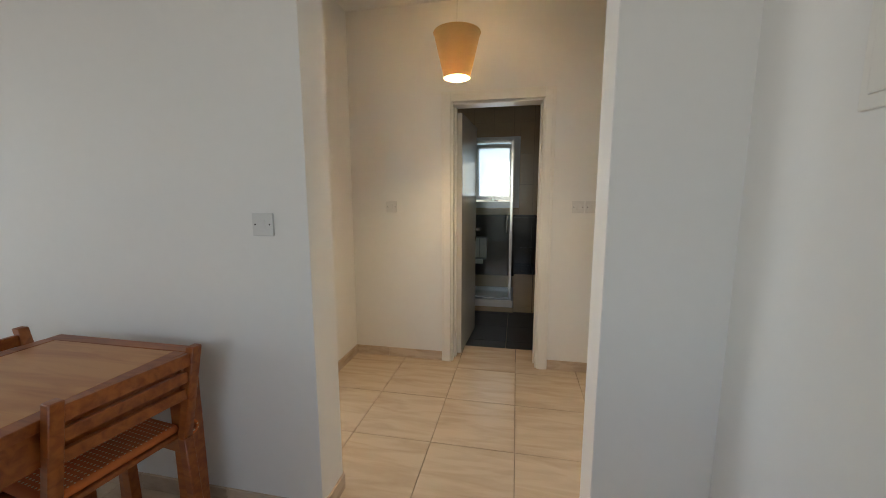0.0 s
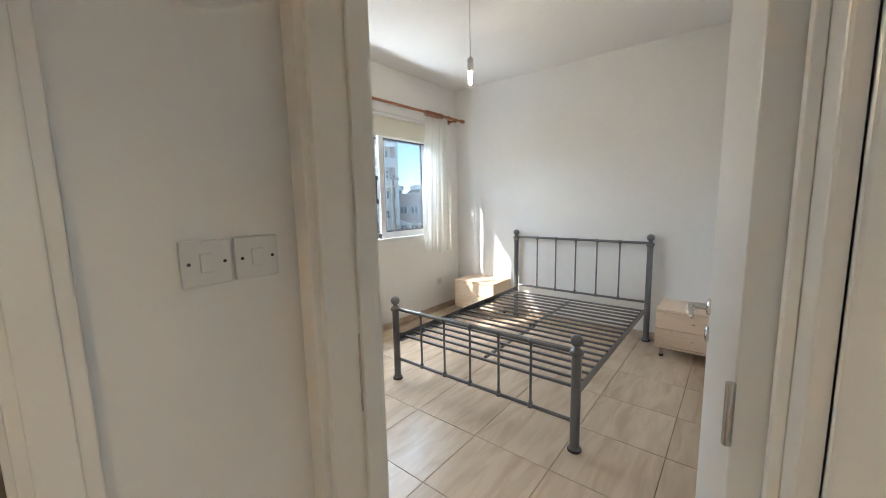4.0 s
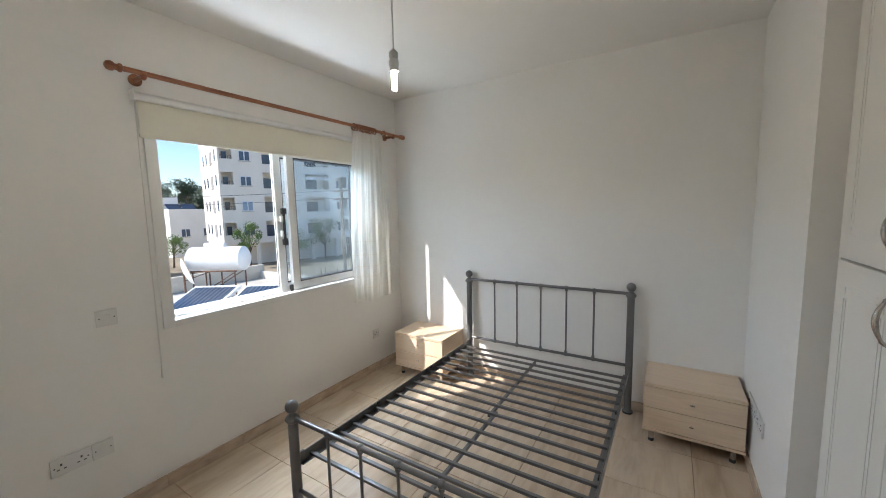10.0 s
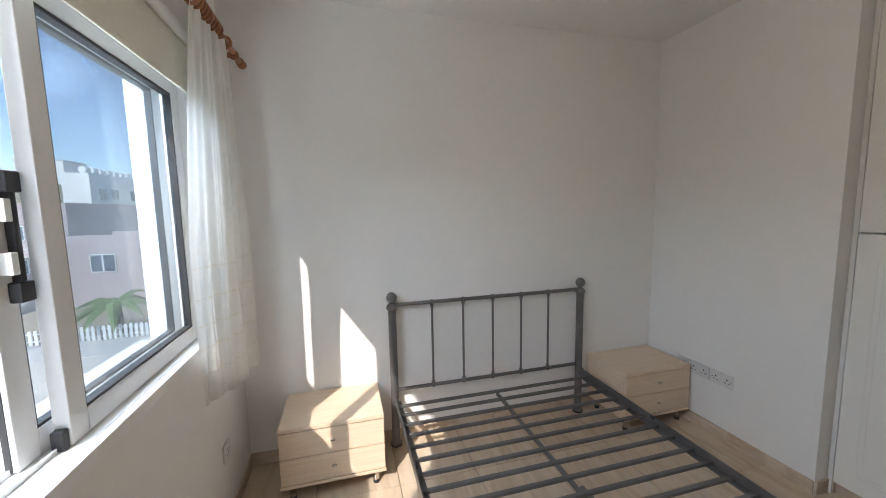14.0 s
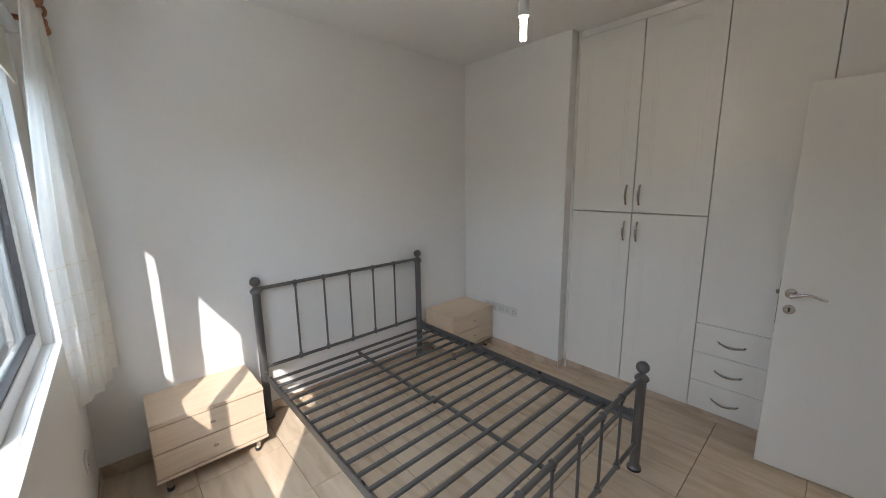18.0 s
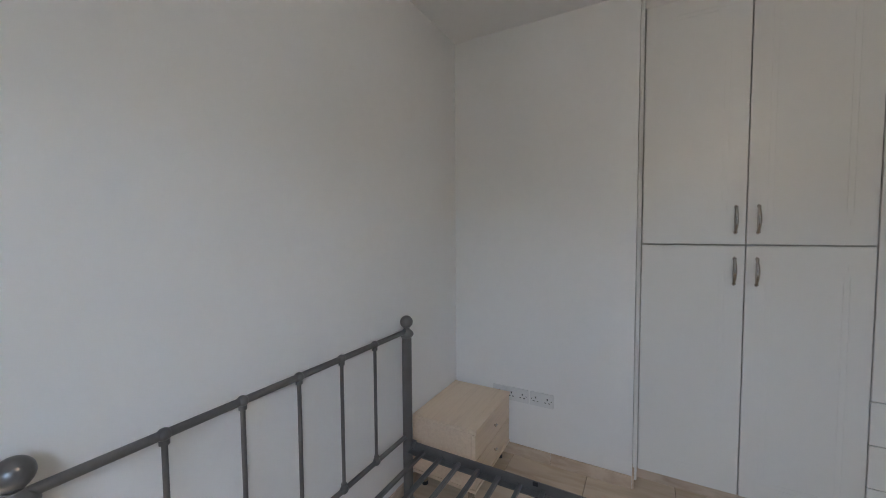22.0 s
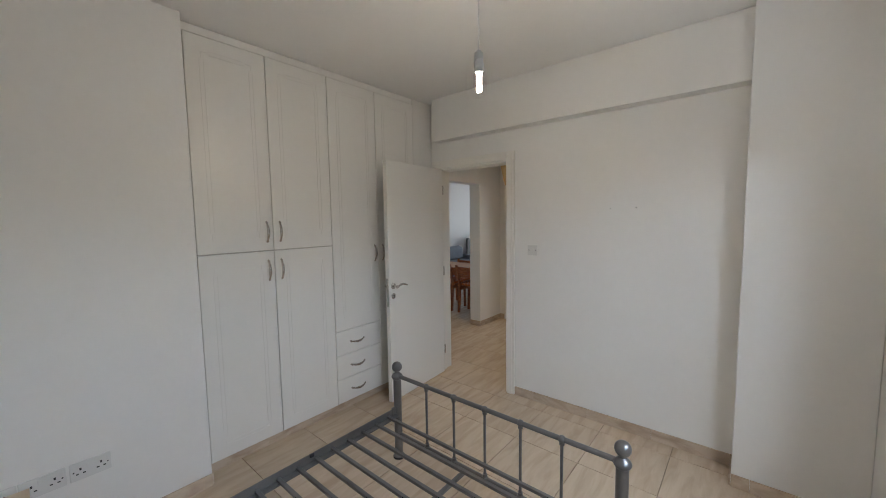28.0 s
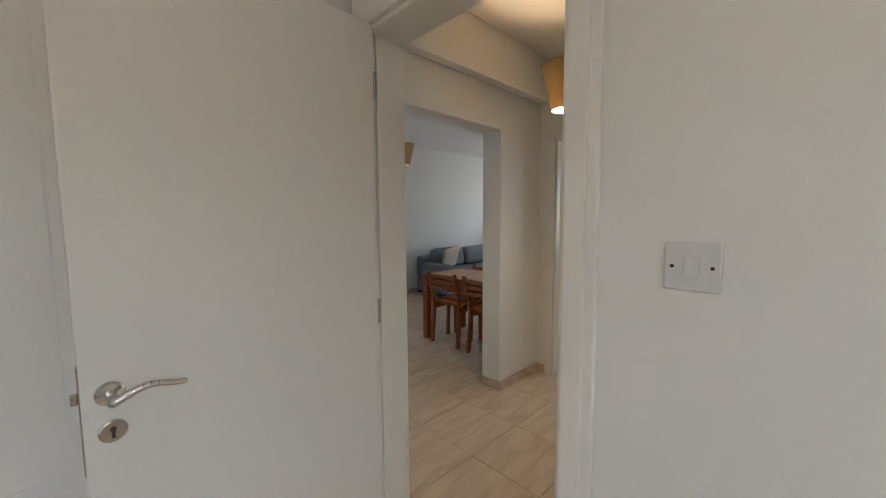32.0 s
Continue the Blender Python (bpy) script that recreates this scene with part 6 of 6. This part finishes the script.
bm = lathe(bmesh.new(), 0, 0, [(0.02, 0.0), (0.15, 0.012), (0.27, 0.045), (0.345, 0.085), (0.35, 0.085), (0.27, 0.035), (0.15, 0.0), (0.02, -0.012)], 30)
bm.transform(Matrix.Translation((5.36, 10.95, 0.22)) @ Matrix.Rotation(radians(-18), 4, "Z") @ Matrix.Rotation(radians(72), 4, "Y"))
part("reflector", bm, WHITEM, dish, "", 50)
part("mast", rod(bmesh.new(), (5.36, 10.95, RZ), (5.36, 10.95, 0.22), 0.022, seg=10), RUST, dish)
part("arm", rod(bmesh.new(), (5.36, 10.95, 0.02), (5.80, 10.6, 0.22), 0.010, seg=8), RUST, dish)

awn = thing("tiled_awning", "ribbed red-brown awning below the window", "awning", at=(9.2, 6.5, -1.4))
for k in range(26):
    bm = rod(bmesh.new(), (8.35, 4.2 + k * 0.17, -1.25), (10.2, 4.2 + k * 0.17, -1.75), 0.07, seg=10)
    part("rib", bm, ROOFT, awn)
part("wall_plate", box(bmesh.new(), 8.30, 4.1, -1.5, 8.36, 8.6, -1.32), KERB, awn)

pole = thing("power_pole", "weathered wooden power pole with crossarms", "pole", at=(18.4, 19.6, GZ))
part("shaft", rod(bmesh.new(), (18.4, 19.6, GZ), (18.4, 19.6, 3.2), 0.14, 0.10, seg=12), POLE, pole, "", 40)
for z in (2.4, 2.9):
    part("crossarm", box(bmesh.new(), 18.35, 18.9, z, 18.45, 20.3, z + 0.08), POLE, pole)
for k in range(4):
    y = 19.0 + k * 0.4
    bm, last = bmesh.new(), None
    for i in range(13):
        u = i / 12
        p = (18.4 + (k % 2) * 0.02 - 26 * u, y + 30 * u, 3.0 - (k % 2) * 0.5 - 4 * 0.9 * u * (1 - u) + 1.5 * u)
        if last:
            rod(bm, last, p, 0.008, seg=5)
        last = p
    part("cable", bm, BLACK, pole, "sagging black power cable")
lp = thing("power_pole", "brown wooden power pole beside the white house", "pole", at=(21.5, 60.0, GZ))
part("shaft", rod(bmesh.new(), (21.5, 60.0, GZ), (21.5, 60.0, 2.3), 0.15, 0.11, seg=12), POLE, lp, "", 40)
part("crossarm", box(bmesh.new(), 20.9, 59.95, 1.8, 22.1, 60.05, 1.9), POLE, lp)
sl = thing("street_lamp", "grey street lamp with a curved arm", "street lamp", at=(21.5, 21.0, GZ))
part("post", rod(bmesh.new(), (21.5, 21.0, GZ), (21.5, 21.0, -0.3), 0.07, 0.05, seg=10), WHITEM, sl, "", 40)
part("arm", rod(bmesh.new(), (21.5, 21.0, -0.35), (20.3, 21.3, 0.0), 0.03, seg=8), WHITEM, sl)
part("head", box(bmesh.new(), 19.8, 21.2, -0.05, 20.4, 21.4, 0.05, 0.03), WHITEM, sl, "", 40)
fl = thing("garden_fence", "low white picket fence along the pavement", "fence", at=(22.9, 15, GZ))
for k in range(44):
    part("picket", box(bmesh.new(), 22.88, 10.0 + k * 0.22, GZ, 22.92, 10.12 + k * 0.22, GZ + 0.75), WHITEM, fl)
for z in (0.2, 0.55):
    part("rail", box(bmesh.new(), 22.921, 10.0, GZ + z, 22.95, 19.7, GZ + z + 0.06), WHITEM, fl)


def tree(label, x, y, h, r, leaf, n, flat=1.0, seed=0, trunk=0.12, clumps=16):
    """Tapered trunk, limbs, and a crown of many small leaf blades in uneven clumps."""
    rnd = random.Random(seed)
    t = thing("tree", label, "tree", at=(x, y, GZ))
    bm = rod(bmesh.new(), (x, y, GZ), (x + 0.1, y, GZ + h * 0.55), trunk, trunk * 0.6, 10)
    centres = []
    for k in range(clumps):
        a, e = rnd.uniform(0, math.tau), rnd.uniform(-0.35, 1.0)
        d = r * rnd.uniform(0.35, 1.0) * (1.0 - 0.35 * max(0, e))
        c = Vector((x + d * math.cos(a), y + d * math.sin(a), GZ + h * 0.66 + e * r * flat))
        centres.append((c, r * rnd.uniform(0.22, 0.45)))
        rod(bm, (x + 0.05, y, GZ + h * rnd.uniform(0.35, 0.55)), c, trunk * 0.3, trunk * 0.1, 6)
    part("trunk", bm, BARK, t, "", 50)
    vs, fs = [], []
    for i in range(n):
        c, cr = centres[rnd.randrange(len(centres))]
        u = Vector((rnd.gauss(0, 1), rnd.gauss(0, 1), rnd.gauss(0, 0.75))).normalized() * cr * rnd.uniform(0.3, 1.0) ** 0.5
        p = c + u
        a, b = Vector((rnd.gauss(0, 1), rnd.gauss(0, 1), rnd.gauss(0, 1))).normalized(), Vector((rnd.gauss(0, 1), rnd.gauss(0, 1), rnd.gauss(0, 1))).normalized()
        s = r * rnd.uniform(0.035, 0.075)
        k = len(vs)
        vs += [p - a * s, p + b * s * 0.45, p + a * s, p - b * s * 0.45]
        fs.append((k, k + 1, k + 2, k + 3))
    me = bpy.data.meshes.new("crown")
    me.from_pydata([tuple(v) for v in vs], [], fs)
    me.materials.append(leaf)
    o = new("crown", me)
    o.parent, o.location = t, (-x, -y, -GZ)
    return t


tree("small bright green tree by the apartment block", 24.0, 40.5, 4.8, 1.5, LEAF_L, 3500, 1.2, 1)
tree("green hedge bush beside the carport", 18.6, 49.0, 3.1, 1.3, LEAF_L, 2500, 0.9, 2)
tree("green hedge bush by the garden wall", 20.6, 50.5, 3.4, 1.5, LEAF_L, 2500, 0.8, 3)
tree("bright green tree behind the garage", 14.6, 51.5, 4.6, 1.4, LEAF_L, 2500, 0.9, 6)
tree("bright green tree behind the garage", 16.2, 52.5, 4.9, 1.5, LEAF_L, 2500, 0.9, 7)
tree("green street tree by the open ground floor", 33.5, 39.5, 4.6, 1.9, LEAF_L, 2500, 1.0, 4)
tree("green shrub under the balconies", 29.5, 40.0, 3.6, 1.6, LEAF_L, 2000, 0.9, 5)
for k, (x, y, h, r) in enumerate(((24.5, 99, 10.2, 3.6), (27.0, 96, 12.6, 3.8), (30.5, 101, 12.4, 4.0), (33.0, 98, 14.0, 4.2), (36.0, 96, 11.8, 3.8), (38.5, 101, 11.4, 4.2), (43.0, 99, 13.6, 3.8), (18, 98, 11.0, 4.2), (12, 100, 12.0, 4.5), (4, 98, 12.5, 4.5), (-5, 97, 11.5, 4.4), (48, 104, 12.0, 4.2), (55, 108, 11.0, 4.5))):
    tree("tall dark pine behind the white houses", x, y, h, r, LEAF_D, 5200, 1.25, 20 + k, 0.3, 30)
palm = thing("palm_tree", "short palm with arching fronds behind the fence", "palm", at=(24.3, 14.6, GZ))
part("trunk", rod(bmesh.new(), (24.3, 14.6, GZ), (24.3, 14.6, GZ + 1.5), 0.28, 0.20, seg=12), BARK, palm, "", 40)
for k in range(16):
    a, lift = math.tau * k / 16 + 0.2 * (k % 3), random.uniform(0.5, 1.3)
    bm, q = bmesh.new(), []
    for i in range(9):
        u = i / 8
        d, z = 2.0 * u, GZ + 1.5 + lift * 1.6 * u - 1.9 * u * u
        w = 0.28 * math.sin(math.pi * min(1, u * 0.92 + 0.08))
        p = Vector((24.3 + d * math.cos(a), 14.6 + d * math.sin(a), z))
        sd = Vector((-math.sin(a), math.cos(a), 0)) * w
        q.append((bm.verts.new(p - sd - Vector((0, 0, w * 0.5))), bm.verts.new(p), bm.verts.new(p + sd - Vector((0, 0, w * 0.5)))))
    for s, t_ in zip(q, q[1:]):
        bm.faces.new((s[0], s[1], t_[1], t_[0]))
        bm.faces.new((s[1], s[2], t_[2], t_[1]))
    part("frond", bm, LEAF_L, palm)
